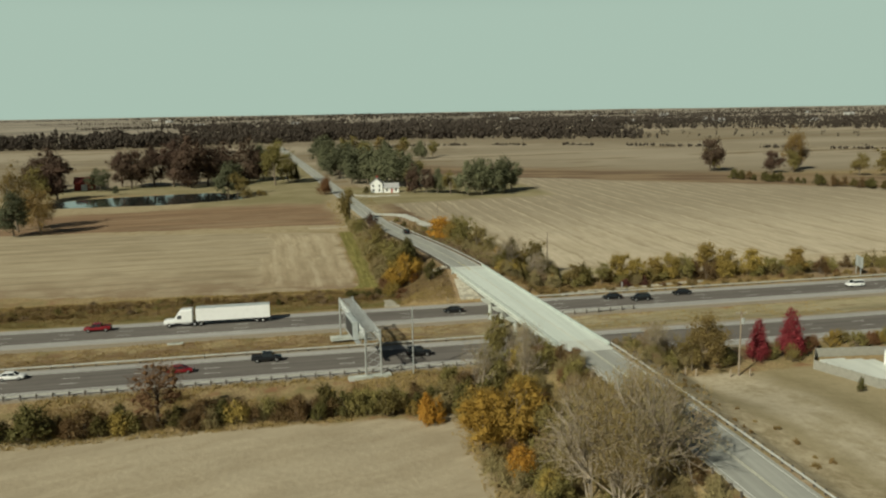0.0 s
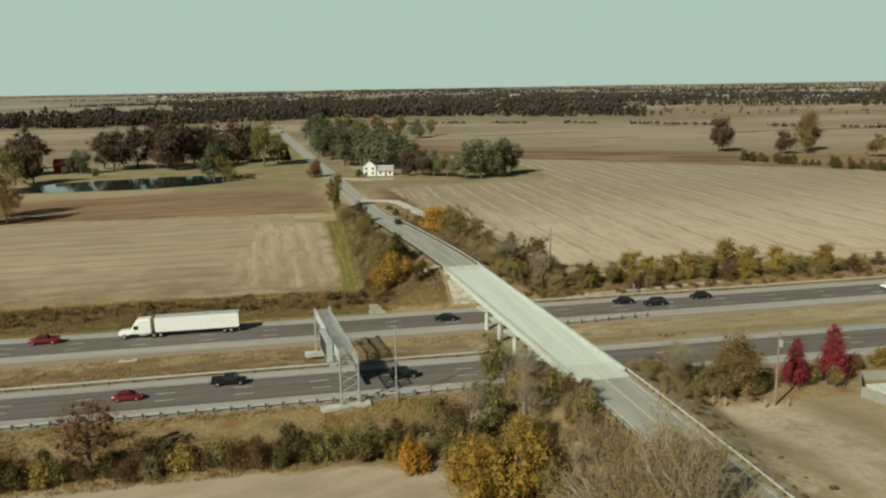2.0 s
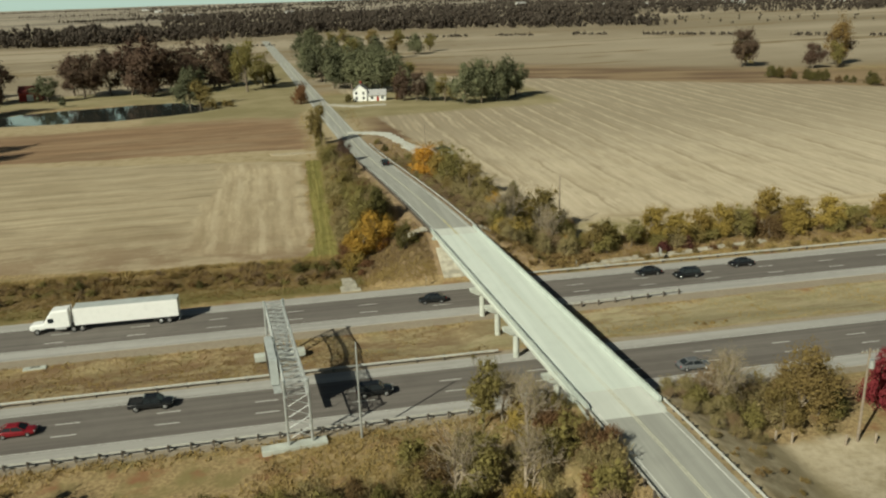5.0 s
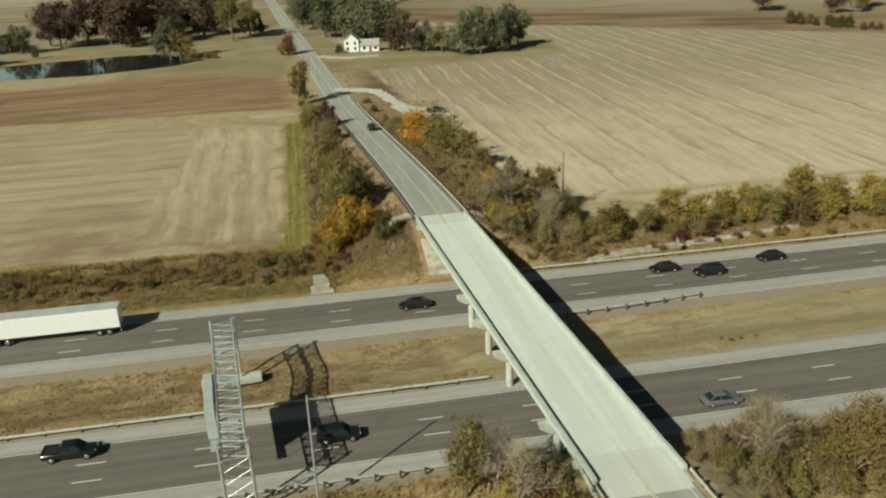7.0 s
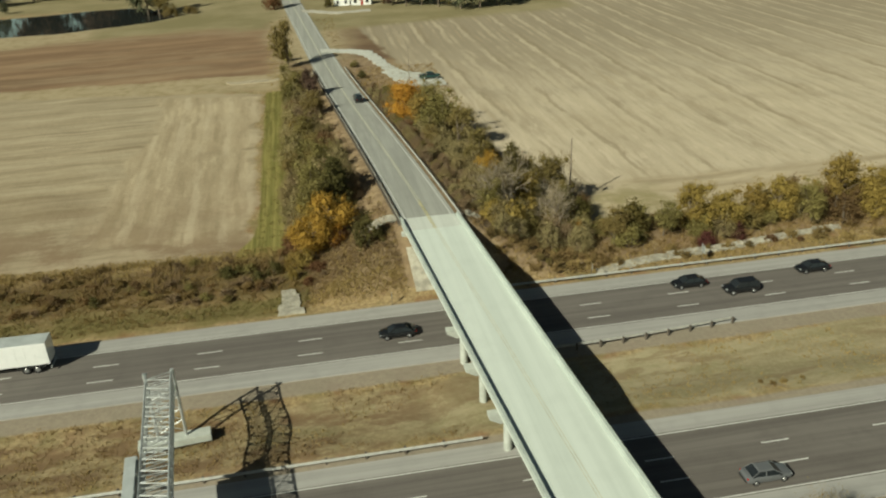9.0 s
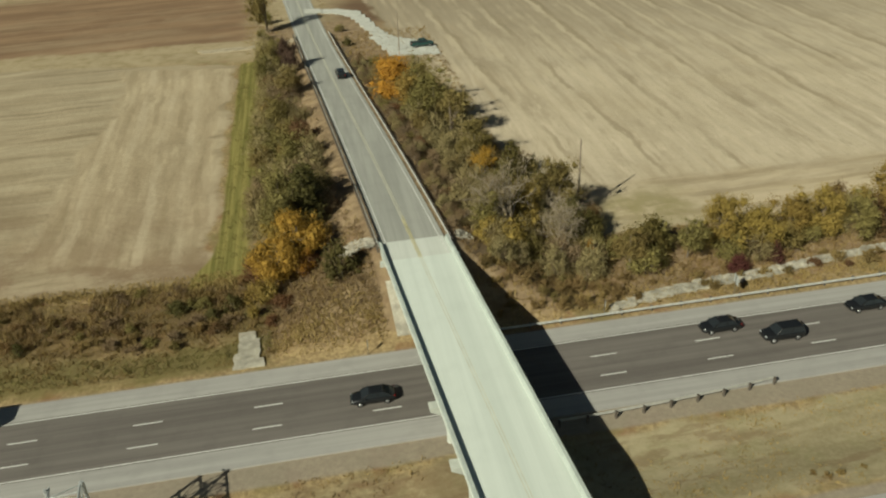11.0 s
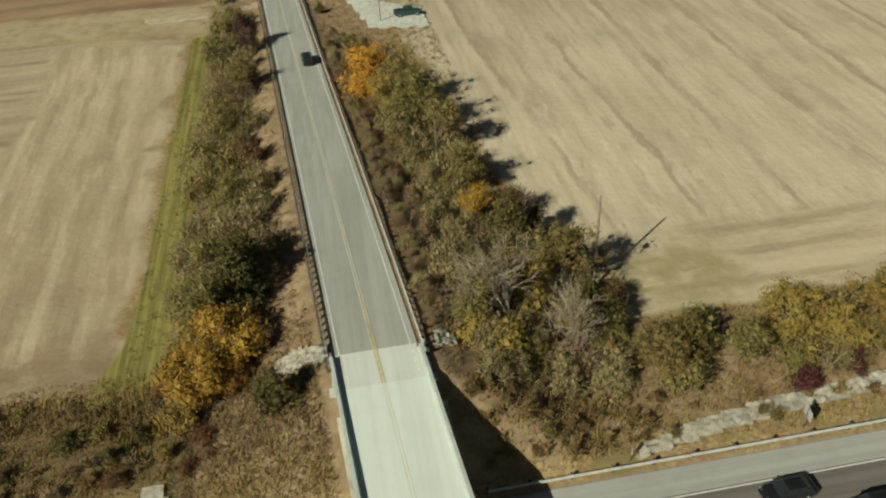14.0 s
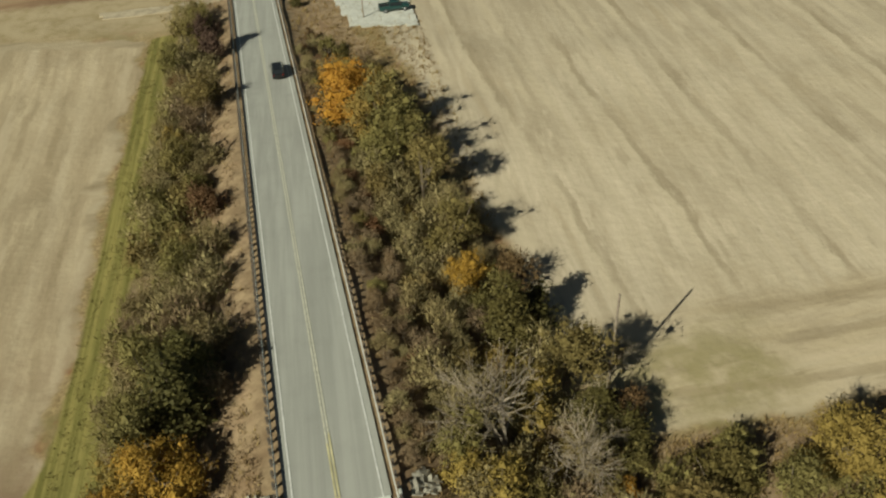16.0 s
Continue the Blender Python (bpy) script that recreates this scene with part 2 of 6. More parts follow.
    mown = n.mix(n.ramp(n.noise(0.8, 5, 0.7), 0.4, 0.75, 0, 0.4), mown, (0.20, 0.158, 0.085))
    # the far plain: broad fields of several colours, with distance haze greyed into them
    far = n.mix(n.ramp(n.noise(1.0, 2, 0.4, stretch=(0.0012, 0.006, 1), turn=4), 0.35, 0.6), (0.345, 0.29, 0.212), (0.225, 0.182, 0.122))
    far = n.mix(n.ramp(n.noise(1.0, 3, 0.5, stretch=(0.004, 0.03, 1), turn=4), 0.55, 0.62), far, (0.20, 0.15, 0.085))
    far = n.mix(n.ramp(n.noise(0.2, 4), 0.3, 0.9, 0, 0.3), far, (0.24, 0.19, 0.11))
    far = n.mix(n.ramp(y0, 1250, 1900), far, n.mix(n.ramp(n.noise(1.0, 3, 0.5, stretch=(0.002, 0.012, 1)), 0.42, 0.58), (0.19, 0.16, 0.122), (0.33, 0.285, 0.222)))
    c = n.mix(n.ramp(yf, 470, 510), grass, far)
    m = box(x, y, -900, 200, 314, 470, 6)
    c = n.mix(m, c, n.mix(n.ramp(n.noise(0.3, 4), 0.4, 0.7), (0.36, 0.29, 0.18), (0.28, 0.22, 0.12)))

    def lean(u, v, k):
        return n.math('ADD', u, n.math('MULTIPLY', v, k))
    yl = lean(y, x0, 0.22)
    c = n.mix(box(x, yl, -900, 19.0, 208, 315, 0.8), c, n.mix(n.ramp(y, 208.5, 212.5), grass, west))
    c = n.mix(box(n.math('ADD', x, n.math('MULTIPLY', n.math('SUBTRACT', n.noise(0.03), 0.5), 14)), yl, -7.0, 18.8, 218.5, 312, 0.8), c, strips)
    red = n.math('MULTIPLY', n.ramp(lean(y, x0, 0.05), 331, 334.5), n.ramp(lean(yf, x0, -0.2), 410, 426, 1, 0))
    c = n.mix(n.math('MULTIPLY', red, n.ramp(xf, 19, 27, 1, 0)), c, soil)
    c = n.mix(box(xf, yf, -45, 23, 408, 700, 6), c, lawn)
    c = n.mix(box(xf, yf, -160, -20, 486, 535, 6), c, lawn)
    c = n.mix(box(n.math('ADD', n.math('ADD', x0, n.math('MULTIPLY', wob, 0.2)), n.ramp(y0, 222, 207, 0, 3.6)), y, 20.0, 27.9, 205, 311, 0.35), c, strip)
    # east field, its far border and the strip beyond
    border = lean(yf, x0, 0.77)
    brown = n.math('MULTIPLY', n.ramp(border, 690, 760, 1, 0), box(xf, yf, 45, 900, 330, 900, 8))
    c = n.mix(brown, c, n.mix(n.ramp(n.noise(1.0, 3, 0.5, stretch=(0.01, 0.06, 1), turn=-20), 0.4, 0.6), (0.24, 0.17, 0.098), (0.14, 0.088, 0.052)))
    tip = n.math('MULTIPLY', n.ramp(border, 622, 632, 1, 0), n.ramp(lean(x, y0, 0.1), 90.5, 93))
    c = n.mix(n.math('MULTIPLY', box(x, y, 40, 900, 209, 640, 0.9), tip), c, n.mix(n.ramp(y, 222, 226), furrows(n.math('ADD', y0, n.math('MULTIPLY', x0, 0.02)), 5.6, 3, stubble(3, (0.48, 0.40, 0.282), (0.46, 0.375, 0.25), DUN, 0.25), (0.28, 0.22, 0.135), (0.52, 0.43, 0.30), 0.45), east))
    c = n.mix(n.math('MULTIPLY', box(xf, y, 74, 92, 209, 220, 4), n.ramp(n.noise(0.2, 4), 0.35, 0.6, 0.2, 0.8)), c, (0.24, 0.205, 0.095))
    c = n.mix(n.math('MULTIPLY', box(x, y, 32, 140, 360, 480, 5), n.ramp(lean(y, x0, -0.12), 384, 396)), c, lawn)
    c = n.mix(box(x, lean(y, x0, 0.045), -900, 25.5, -400, 119.5, 0.8), c, near)
    c = n.mix(box(lean(x0, y0, 0.066), y, 67.0, 900, -400, 126.5, 1.0), c, mown)
    edge = n.mix(n.ramp(n.noise(0.5, 6, 0.7), 0.36, 0.66), (0.26, 0.205, 0.12), (0.47, 0.395, 0.27))
    c = n.mix(n.math('MULTIPLY', box(lean(x, y0, 0.066), y, 64.4, 74.0, -400, 132, 1.5), 0.8), c, edge)
    sward = n.mix(n.ramp(n.noise(1.0, 4, 0.6, stretch=(0.05, 0.35, 1), turn=3), 0.35, 0.65), (0.225, 0.188, 0.104), (0.34, 0.29, 0.178))
    sward = n.mix(n.ramp(n.noise(0.25, 5, 0.65), 0.45, 0.7, 0, 0.65), sward, (0.22, 0.2, 0.1))
    sward = n.mix(n.ramp(fine, 0.35, 0.75, 0, 0.4), sward, (0.40, 0.345, 0.225))
    sward = n.mix(n.ramp(n.noise(1.0, 5, 0.7, stretch=(0.12, 0.4, 1), turn=3), 0.52, 0.66, 0, 0.65), sward, (0.185, 0.13, 0.072))
    c = n.mix(n.math('MULTIPLY', box(x0, y, -3000, 3000, 159.5, 170.5, 0.8), n.ramp(xf, 10, 55, 0.35, 1.0)), c, sward)
    dead = n.math('MULTIPLY', n.ramp(n.noise(1.0, 6, 0.7, stretch=(0.14, 0.34, 1), turn=3), 0.41, 0.58, 0, 0.85), n.ramp(xf, 25, 60, 1, 0.1))
    c = n.mix(n.math('MULTIPLY', box(x0, y, -3000, 3000, 159.8, 170.2, 0.8), dead), c, (0.158, 0.098, 0.052))
    litter = n.mix(n.ramp(n.noise(0.5, 5, 0.65), 0.35, 0.68), (0.185, 0.127, 0.076), (0.335, 0.247, 0.15))
    litter = n.mix(n.ramp(n.noise(0.14, 3), 0.5, 0.68, 0, 0.4), litter, (0.21, 0.125, 0.072))
    banks = n.math('MULTIPLY', n.math('MULTIPLY', n.ramp(y, 190.5, 192.5), n.ramp(y, 343, 347, 1, 0)), n.math('MULTIPLY', n.ramp(x, 24.2, 25.2), n.ramp(x, 66.5, 69.5, 1, 0)))
    banks = n.math('MULTIPLY', banks, n.ramp(lean(x, y0, 0.115), 90.5, 93, 1, 0))
    banks = n.math('MAXIMUM', banks, box(x, y, 60, 3000, 193.5, 207.5, 1.0))
    c = n.mix(n.math('MULTIPLY', banks, 0.85), c, litter)
    rank = n.mix(n.ramp(n.noise(1.0, 6, 0.7, stretch=(0.16, 0.42, 1), turn=3), 0.38, 0.62), (0.098, 0.066, 0.031), (0.215, 0.15, 0.07))
    rank = n.mix(n.ramp(n.noise(0.2, 5, 0.65), 0.48, 0.64, 0, 0.75), rank, (0.10, 0.088, 0.032))
    rank = n.mix(n.ramp(n.noise(0.33, 5, 0.65), 0.56, 0.68, 0, 0.6), rank, (0.20, 0.105, 0.055))
    c = n.mix(n.math('MULTIPLY', box(x, lean(y, x0, -0.02), -3000, 27.0, 196.0, 207.6, 1.3), 0.85), c, rank)
    green = n.mix(fine, (0.118, 0.098, 0.035), (0.205, 0.165, 0.066))
    c = n.mix(n.math('MULTIPLY', box(x, y, -3000, 27.0, 189.6, 195.4, 0.8), n.ramp(n.noise(0.18, 4), 0.35, 0.6, 0.5, 0.95)), c, green)
    # gravel borders of the highway
    yg = n.math('ADD', y0, n.math('MULTIPLY', wob, 0.12))
    for a, b in ((140.4, 142.6), (157.2, 158.9), (171.0, 174.0), (188.3, 188.9)):
        c = n.mix(n.math('MULTIPLY', box(x0, yg, -3000, 3000, a, b, 0.35), 0.85), c, n.mix(fine, (0.20, 0.165, 0.125), (0.33, 0.29, 0.23)))
    n.bump(n.math('ADD', n.noise(0.7, 4), n.math('MULTIPLY', fine, 0.3)), 0.45, 0.22)
    return n.done(c, 0.95)


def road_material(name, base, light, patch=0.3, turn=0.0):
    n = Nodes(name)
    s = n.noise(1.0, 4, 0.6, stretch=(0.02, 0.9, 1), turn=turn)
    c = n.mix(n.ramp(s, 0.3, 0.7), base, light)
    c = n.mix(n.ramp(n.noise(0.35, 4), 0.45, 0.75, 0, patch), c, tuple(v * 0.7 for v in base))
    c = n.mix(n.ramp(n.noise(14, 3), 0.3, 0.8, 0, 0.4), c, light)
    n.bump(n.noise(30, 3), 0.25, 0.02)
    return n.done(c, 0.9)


M_GROUND = ground_material()
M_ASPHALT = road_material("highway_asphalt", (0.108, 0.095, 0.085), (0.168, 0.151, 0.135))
M_SHOULDER = road_material("highway_shoulder", (0.285, 0.275, 0.255), (0.375, 0.363, 0.337))
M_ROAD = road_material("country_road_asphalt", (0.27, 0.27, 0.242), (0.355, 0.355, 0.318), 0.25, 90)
M_DECK = road_material("bridge_deck_concrete", (0.53, 0.575, 0.52), (0.62, 0.665, 0.605), 0.16, 90)
M_SLAB = road_material("approach_slab_concrete", (0.49, 0.51, 0.46), (0.58, 0.60, 0.545), 0.2, 90)
M_CONCRETE = plain("weathered_concrete", (0.465, 0.485, 0.435), 0.85, 0, 0.22, 0.7, 0.2)
M_PARAPET = plain("parapet_concrete", (0.42, 0.46, 0.42), 0.9, 0, 0.15, 0.7, 0.15)
M_OLDSTONE = plain("crumbling_slope_concrete", (0.42, 0.39, 0.315), 0.95, 0, 0.4, 0.8, 0.5)
M_WHITE = plain("worn_white_marking", (0.62, 0.62, 0.58), 0.7, 0, 0.25, 3)
M_YELLOW = plain("faded_yellow_marking", (0.53, 0.515, 0.41), 0.7, 0, 0.3, 3)
M_FRESH = plain("clearer_yellow_marking", (0.56, 0.51, 0.30), 0.7, 0, 0.3, 0.6)
M_FAINT = plain("nearly_worn_off_yellow_marking", (0.56, 0.56, 0.455), 0.75, 0, 0.2, 0.5)
M_STEEL = plain("galvanised_steel", (0.52, 0.54, 0.53), 0.45, 0.55, 0.2, 2)
M_RAIL = plain("dull_galvanised_rail", (0.47, 0.465, 0.425), 0.55, 0.15, 0.2, 1.5)
M_DISPLAY = plain("dark_display_face", (0.03, 0.032, 0.034), 0.4, 0, 0.2, 2)
M_POSTS = plain("grey_weathered_post", (0.13, 0.11, 0.09), 0.9, 0, 0.3, 2)
M_SIGN = plain("bare_aluminium_sign_back", (0.46, 0.49, 0.48), 0.5, 0.15, 0.15, 0.8)
M_WOOD = plain("weathered_pole_wood", (0.26, 0.21, 0.16), 0.9, 0, 0.3, 1.5, 0.2)
M_BARK = plain("grey_brown_bark", (0.17, 0.135, 0.10), 0.95, 0, 0.35, 2.5, 0.4)
M_PALEBARK = plain("pale_grey_bark", (0.33, 0.27, 0.205), 0.95, 0, 0.3, 2.5, 0.3)
M_TWIG = plain("tan_twigs", (0.36, 0.275, 0.175), 0.95, 0, 0.3, 2.0)
M_GRAVEL = plain("pale_limestone_gravel", (0.47, 0.44, 0.37), 0.95, 0, 0.3, 0.9, 0.4)
M_PAD = plain("pale_grey_crushed_stone", (0.51, 0.51, 0.455), 0.95, 0, 0.16, 0.7, 0.4)
M_TRACK = plain("dusty_farm_track", (0.42, 0.355, 0.25), 0.95, 0, 0.3, 0.6, 0.3)
M_WHITEWALL = plain("white_painted_boards", (0.74, 0.74, 0.71), 0.6, 0, 0.08, 1.2)
# white walls of the far buildings, greyed in colour for distance haze
M_FARWALL = plain("hazed_white_farm_cladding", (0.52, 0.52, 0.49), 0.7, 0, 0.15, 0.3)
M_ROOF = plain("grey_roof_shingles", (0.36, 0.355, 0.35), 0.8, 0, 0.2, 1.2)
M_BARN = plain("red_barn_boards", (0.30, 0.045, 0.035), 0.75, 0, 0.25, 1.0)
M_BARNROOF = plain("dull_red_barn_roof", (0.22, 0.05, 0.042), 0.7, 0, 0.25, 1.0)
M_GLASS = plain("dark_window_glass", (0.02, 0.024, 0.027), 0.08, 0, 0.1, 3)
M_TYRE = plain("black_tyre_rubber", (0.018, 0.018, 0.018), 0.85, 0, 0.3, 6)
M_RIM = plain("silver_wheel_rim", (0.5, 0.5, 0.5), 0.35, 0.8, 0.15, 6)
M_BLACKTRIM = plain("black_plastic_trim", (0.025, 0.025, 0.025), 0.6, 0, 0.2, 4)
M_LAMPRED = plain("red_tail_lens", (0.35, 0.015, 0.012), 0.25, 0, 0.1, 6)
M_LAMPWHITE = plain("clear_headlamp_lens", (0.38, 0.39, 0.39), 0.15, 0, 0.1, 6)
M_FENCE = plain("pale_fence_boards", (0.28, 0.27, 0.23), 0.8, 0, 0.15, 1.0)

LEAF = {
    "green": leaves("grey_green_leaves", (0.092, 0.098, 0.050), (0.185, 0.182, 0.10), (0.066, 0.07, 0.038)),
    "olive": leaves("olive_leaves", (0.150, 0.125, 0.038), (0.258, 0.218, 0.074), (0.205, 0.135, 0.050)),
    "brown": leaves("russet_brown_leaves", (0.072, 0.042, 0.030), (0.120, 0.072, 0.048), (0.088, 0.06, 0.038)),
    "tan": leaves("dry_tan_leaves", (0.235, 0.19, 0.086), (0.355, 0.29, 0.138), (0.215, 0.158, 0.068)),
    "tawny": leaves("tawny_brown_leaves", (0.215, 0.138, 0.048), (0.315, 0.205, 0.076), (0.21, 0.16, 0.060)),
    "mauve": leaves("mauve_brown_twigs", (0.195, 0.134, 0.077), (0.305, 0.222, 0.128), (0.22, 0.145, 0.072)),
    "umber": leaves("umber_leaves", (0.11, 0.068, 0.029), (0.19, 0.12, 0.050), (0.14, 0.075, 0.032)),
    "twig": leaves("fine_tan_twigs", (0.25, 0.178, 0.068), (0.36, 0.262, 0.104), (0.20, 0.15, 0.050)),
    "orange": leaves("orange_gold_leaves", (0.355, 0.16, 0.023), (0.475, 0.255, 0.039), (0.31, 0.172, 0.032)),
    "gold": leaves("golden_leaves", (0.33, 0.182, 0.028), (0.43, 0.262, 0.045), (0.25, 0.16, 0.036)),
    "yellow": leaves("yellow_olive_leaves", (0.255, 0.184, 0.044), (0.37, 0.266, 0.070), (0.22, 0.14, 0.038)),
    "red": leaves("crimson_leaves", (0.19, 0.019, 0.028), (0.29, 0.042, 0.052), (0.16, 0.026, 0.026)),
    "rust": leaves("rust_red_leaves", (0.15, 0.075, 0.036), (0.24, 0.125, 0.056), (0.135, 0.08, 0.040)),
    "maroon": leaves("dark_maroon_leaves", (0.085, 0.026, 0.022), (0.145, 0.05, 0.038), (0.10, 0.045, 0.03)),
    "dark": leaves("dark_green_leaves", (0.066, 0.060, 0.018), (0.122, 0.106, 0.030), (0.115, 0.085, 0.024)),
    "wood": leaves("bare_woodland", (0.036, 0.025, 0.020), (0.088, 0.064, 0.050), (0.05, 0.042, 0.03), 0.016, 0.1),
    "lush": leaves("mown_green_grass", (0.152, 0.134, 0.042), (0.25, 0.212, 0.078), (0.18, 0.148, 0.055)),
    "straw": leaves("dry_straw", (0.24, 0.17, 0.064), (0.40, 0.295, 0.120), (0.20, 0.125, 0.046)),
    "rank": leaves("rank_olive_brown_grass", (0.158, 0.108, 0.037), (0.262, 0.182, 0.068), (0.215, 0.118, 0.050)),
    "weed": leaves("dead_brown_weeds", (0.19, 0.122, 0.051), (0.30, 0.205, 0.086), (0.155, 0.125, 0.044)),
}


# ---------------------------------------------------------------- mesh helpers
def link_mesh(name, me, material, parent=None, label=""):
    ob = new(name, me)
    if material and not me.materials:
        me.materials.append(material)
    if parent:
        ob.parent = parent
    if label:
        ob["label"] = label
    return ob


def part(name, bm, material, parent=None, label="", smooth=False):
    me = bpy.data.meshes.new(name)
    bm.to_mesh(me)
    bm.free()
    if smooth:
        me.polygons.foreach_set("use_smooth", [True] * len(me.polygons))
    return link_mesh(name, me, material, parent, label)


def thing(name, label, category, m=None, group="", kind=""):
    ob = new(name)
    ob.empty_display_size = 0.3
    if m:
        ob.matrix_basis = m
    return tagged(ob, label, category, group, kind)


def box(bm, lo, hi, bevel=0.0):
    c = [(a + b) / 2 for a, b in zip(lo, hi)]
    s = [abs(b - a) for a, b in zip(lo, hi)]
    r = bmesh.ops.create_cube(bm, size=1.0, matrix=Matrix.Translation(c) @ Matrix.Diagonal((*s, 1)))
    if bevel:
        es = list({e for v in r["verts"] for e in v.link_edges})
        bmesh.ops.bevel(bm, geom=es, offset=bevel, segments=2, affect='EDGES')
    return r["verts"]


def bar(bm, p, q, r0, r1=None, n=5):
    """A round bar or limb from p to q."""
    p, q = Vector(p), Vector(q)
    d = q - p
    m = Matrix.Translation((p + q) / 2) @ d.to_track_quat('Z', 'Y').to_matrix().to_4x4()
    bmesh.ops.create_cone(bm, cap_ends=True, segments=n, radius1=r0, radius2=r0 if r1 is None else r1, depth=d.length, matrix=m)


def loft(bm, rings, close=True, caps=True):
    """Skin over rings of equal length."""
    vs = [[bm.verts.new(p) for p in ring] for ring in rings]
    k = len(vs[0])
    for a, b in zip(vs, vs[1:]):
        for i in range(k if close else k - 1):
            j = (i + 1) % k
            bm.faces.new((a[i], a[j], b[j], b[i]))
    if caps:
        bm.faces.new(vs[0][::-1]), bm.faces.new(vs[-1])
    bmesh.ops.recalc_face_normals(bm, faces=bm.faces)


def lines(*runs):
    out = []
    for a, b, step in runs:
        n = max(1, round((b - a) / step))
        out += [a + (b - a) * i / n for i in range(n)]
    return out + [runs[-1][1]]


def build_ground():
    xs = lines((-4600, -1000, 450), (-1000, -300, 70), (-300, -60, 15), (-60, 18, 3), (18, 84, 1.25), (84, 180, 4), (180, 500, 20), (500, 1200, 70), (1200, 4600, 425))
    ys = lines((-700, -100, 60), (-100, 50, 8), (50, 120, 2), (120, 215, 1.1), (215, 350, 2.2), (350, 600, 6), (600, 1200, 30), (1200, 2400, 100), (2400, 4700, 290))
    vs = [(x, y, land(x, y)) for y in ys for x in xs]
    w = len(xs)
    fs = [(j * w + i, j * w + i + 1, (j + 1) * w + i + 1, (j + 1) * w + i) for j in range(len(ys) - 1) for i in range(w - 1)]
    me = bpy.data.meshes.new("ground")
    me.from_pydata(vs, [], fs)
    me.polygons.foreach_set("use_smooth", [True] * len(fs))
    tagged(link_mesh("ground", me, M_GROUND), "autumn farmland of dry grass, pale stubble and bare red-brown soil", "ground", kind="structure")


build_ground()


def slab(name, y0, y1, z, material, label, x0=-4000.0, x1=4000.0, thick=0.2, parent=None):
    bm = bmesh.new()
    box(bm, (x0, y0, z - thick), (x1, y1, z))
    ob = part(name, bm, material, parent, label)
    return ob


def build_highway(name, lane0, lane1, sh0, sh1, dashes, edge_lines):
    road = thing(name, "three-lane asphalt highway carriageway with pale shoulders", "road", kind="structure")
    slab("asphalt", lane0, lane1, 0.03, M_ASPHALT, "dark grey worn asphalt lanes", parent=road)
    slab("shoulder", sh0, lane0, 0.026, M_SHOULDER, "pale concrete shoulder", parent=road)
    slab("shoulder", lane1, sh1, 0.026, M_SHOULDER, "pale concrete shoulder", parent=road)
    for i, y in enumerate(edge_lines):
        slab("edge_line", y - 0.07, y + 0.07, 0.036, M_WHITE, "", thick=0.006, parent=road)
    bm = bmesh.new()
    box(bm, (-1.5, -0.08, 0), (1.5, 0.08, 0.006))
    me = bpy.data.meshes.new("lane_dash")
    bm.to_mesh(me), bm.free()
    for y, phase in dashes:
        for k in range(-11, 13):
            link_mesh("lane_dash", me, M_WHITE, road).location = (phase + 12.4 * k, y, 0.032)
    return road


build_highway("road_near", 145.0, 155.2, 142.3, 157.6, ((148.4, 60.6), (151.5, 60.4)), (145.2, 155.0))
build_highway("road_far", 176.6, 185.8, 173.8, 188.6, ((179.0, 64.3), (182.4, 64.4)), (176.8, 185.6))


def ribbon(bm, y0, y1, half_l, half_r, top, thick=0.25, step=3.0, off=0.0):
    """A strip of the country road between two y, following its line and fall."""
    ys = lines((y0, y1, step))
    loft(bm, [[(axis(y) + off - half_l, y, top(y) - thick), (axis(y) + off + half_r, y, top(y) - thick),
               (axis(y) + off + half_r, y, top(y)), (axis(y) + off - half_l, y, top(y))] for y in ys])


DECK0, DECK1, SLAB0, SLAB1 = 132.8, 198.6, 126.5, 203.4


def build_country_road():
    road = thing("road_country", "narrow two-lane country road of pale worn asphalt on a bank", "road", kind="structure")
    for a, b, step in ((-400, SLAB0, 8.0), (SLAB1, 1000, 8.0)):
        bm = bmesh.new()
        ribbon(bm, a, b, 4.1, 4.1, lambda y: road_z(y) + 0.02, 0.2, step)
        part("asphalt", bm, M_ROAD, road)
    for a, b in ((SLAB0 + 0.02, DECK0 - 0.03), (DECK1 + 0.03, SLAB1 - 0.02)):
        bm = bmesh.new()
        ribbon(bm, a, b, 4.0, 4.0, lambda y: road_z(y) + 0.03, 0.3, 3)
        part("approach_slab", bm, M_SLAB, road, "pale concrete approach slab")
    for a, b in ((-200, DECK0), (DECK1, 700)):
        for off in (-0.13, 0.13):
            bm = bmesh.new()
            ribbon(bm, a, b, 0.075, 0.075, lambda y: road_z(y) + 0.045, 0.008, 6, off)
            part("centre_line", bm, M_YELLOW, road, "faded yellow centre line")
            if a == DECK1:
                bm = bmesh.new()
                ribbon(bm, a, 210.0 + 4 * off, 0.085, 0.085, lambda y: road_z(y) + 0.05, 0.008, 3, off)
                part("centre_line", bm, M_FRESH, road, "clearer yellow centre line by the bridge end")
        for off in (-3.45, 3.45):
            bm = bmesh.new()
            ribbon(bm, a, b, 0.07, 0.07, lambda y: road_z(y) + 0.045, 0.008, 6, off)
            part("edge_line", bm, M_WHITE, road, "worn white edge line")


build_country_road()


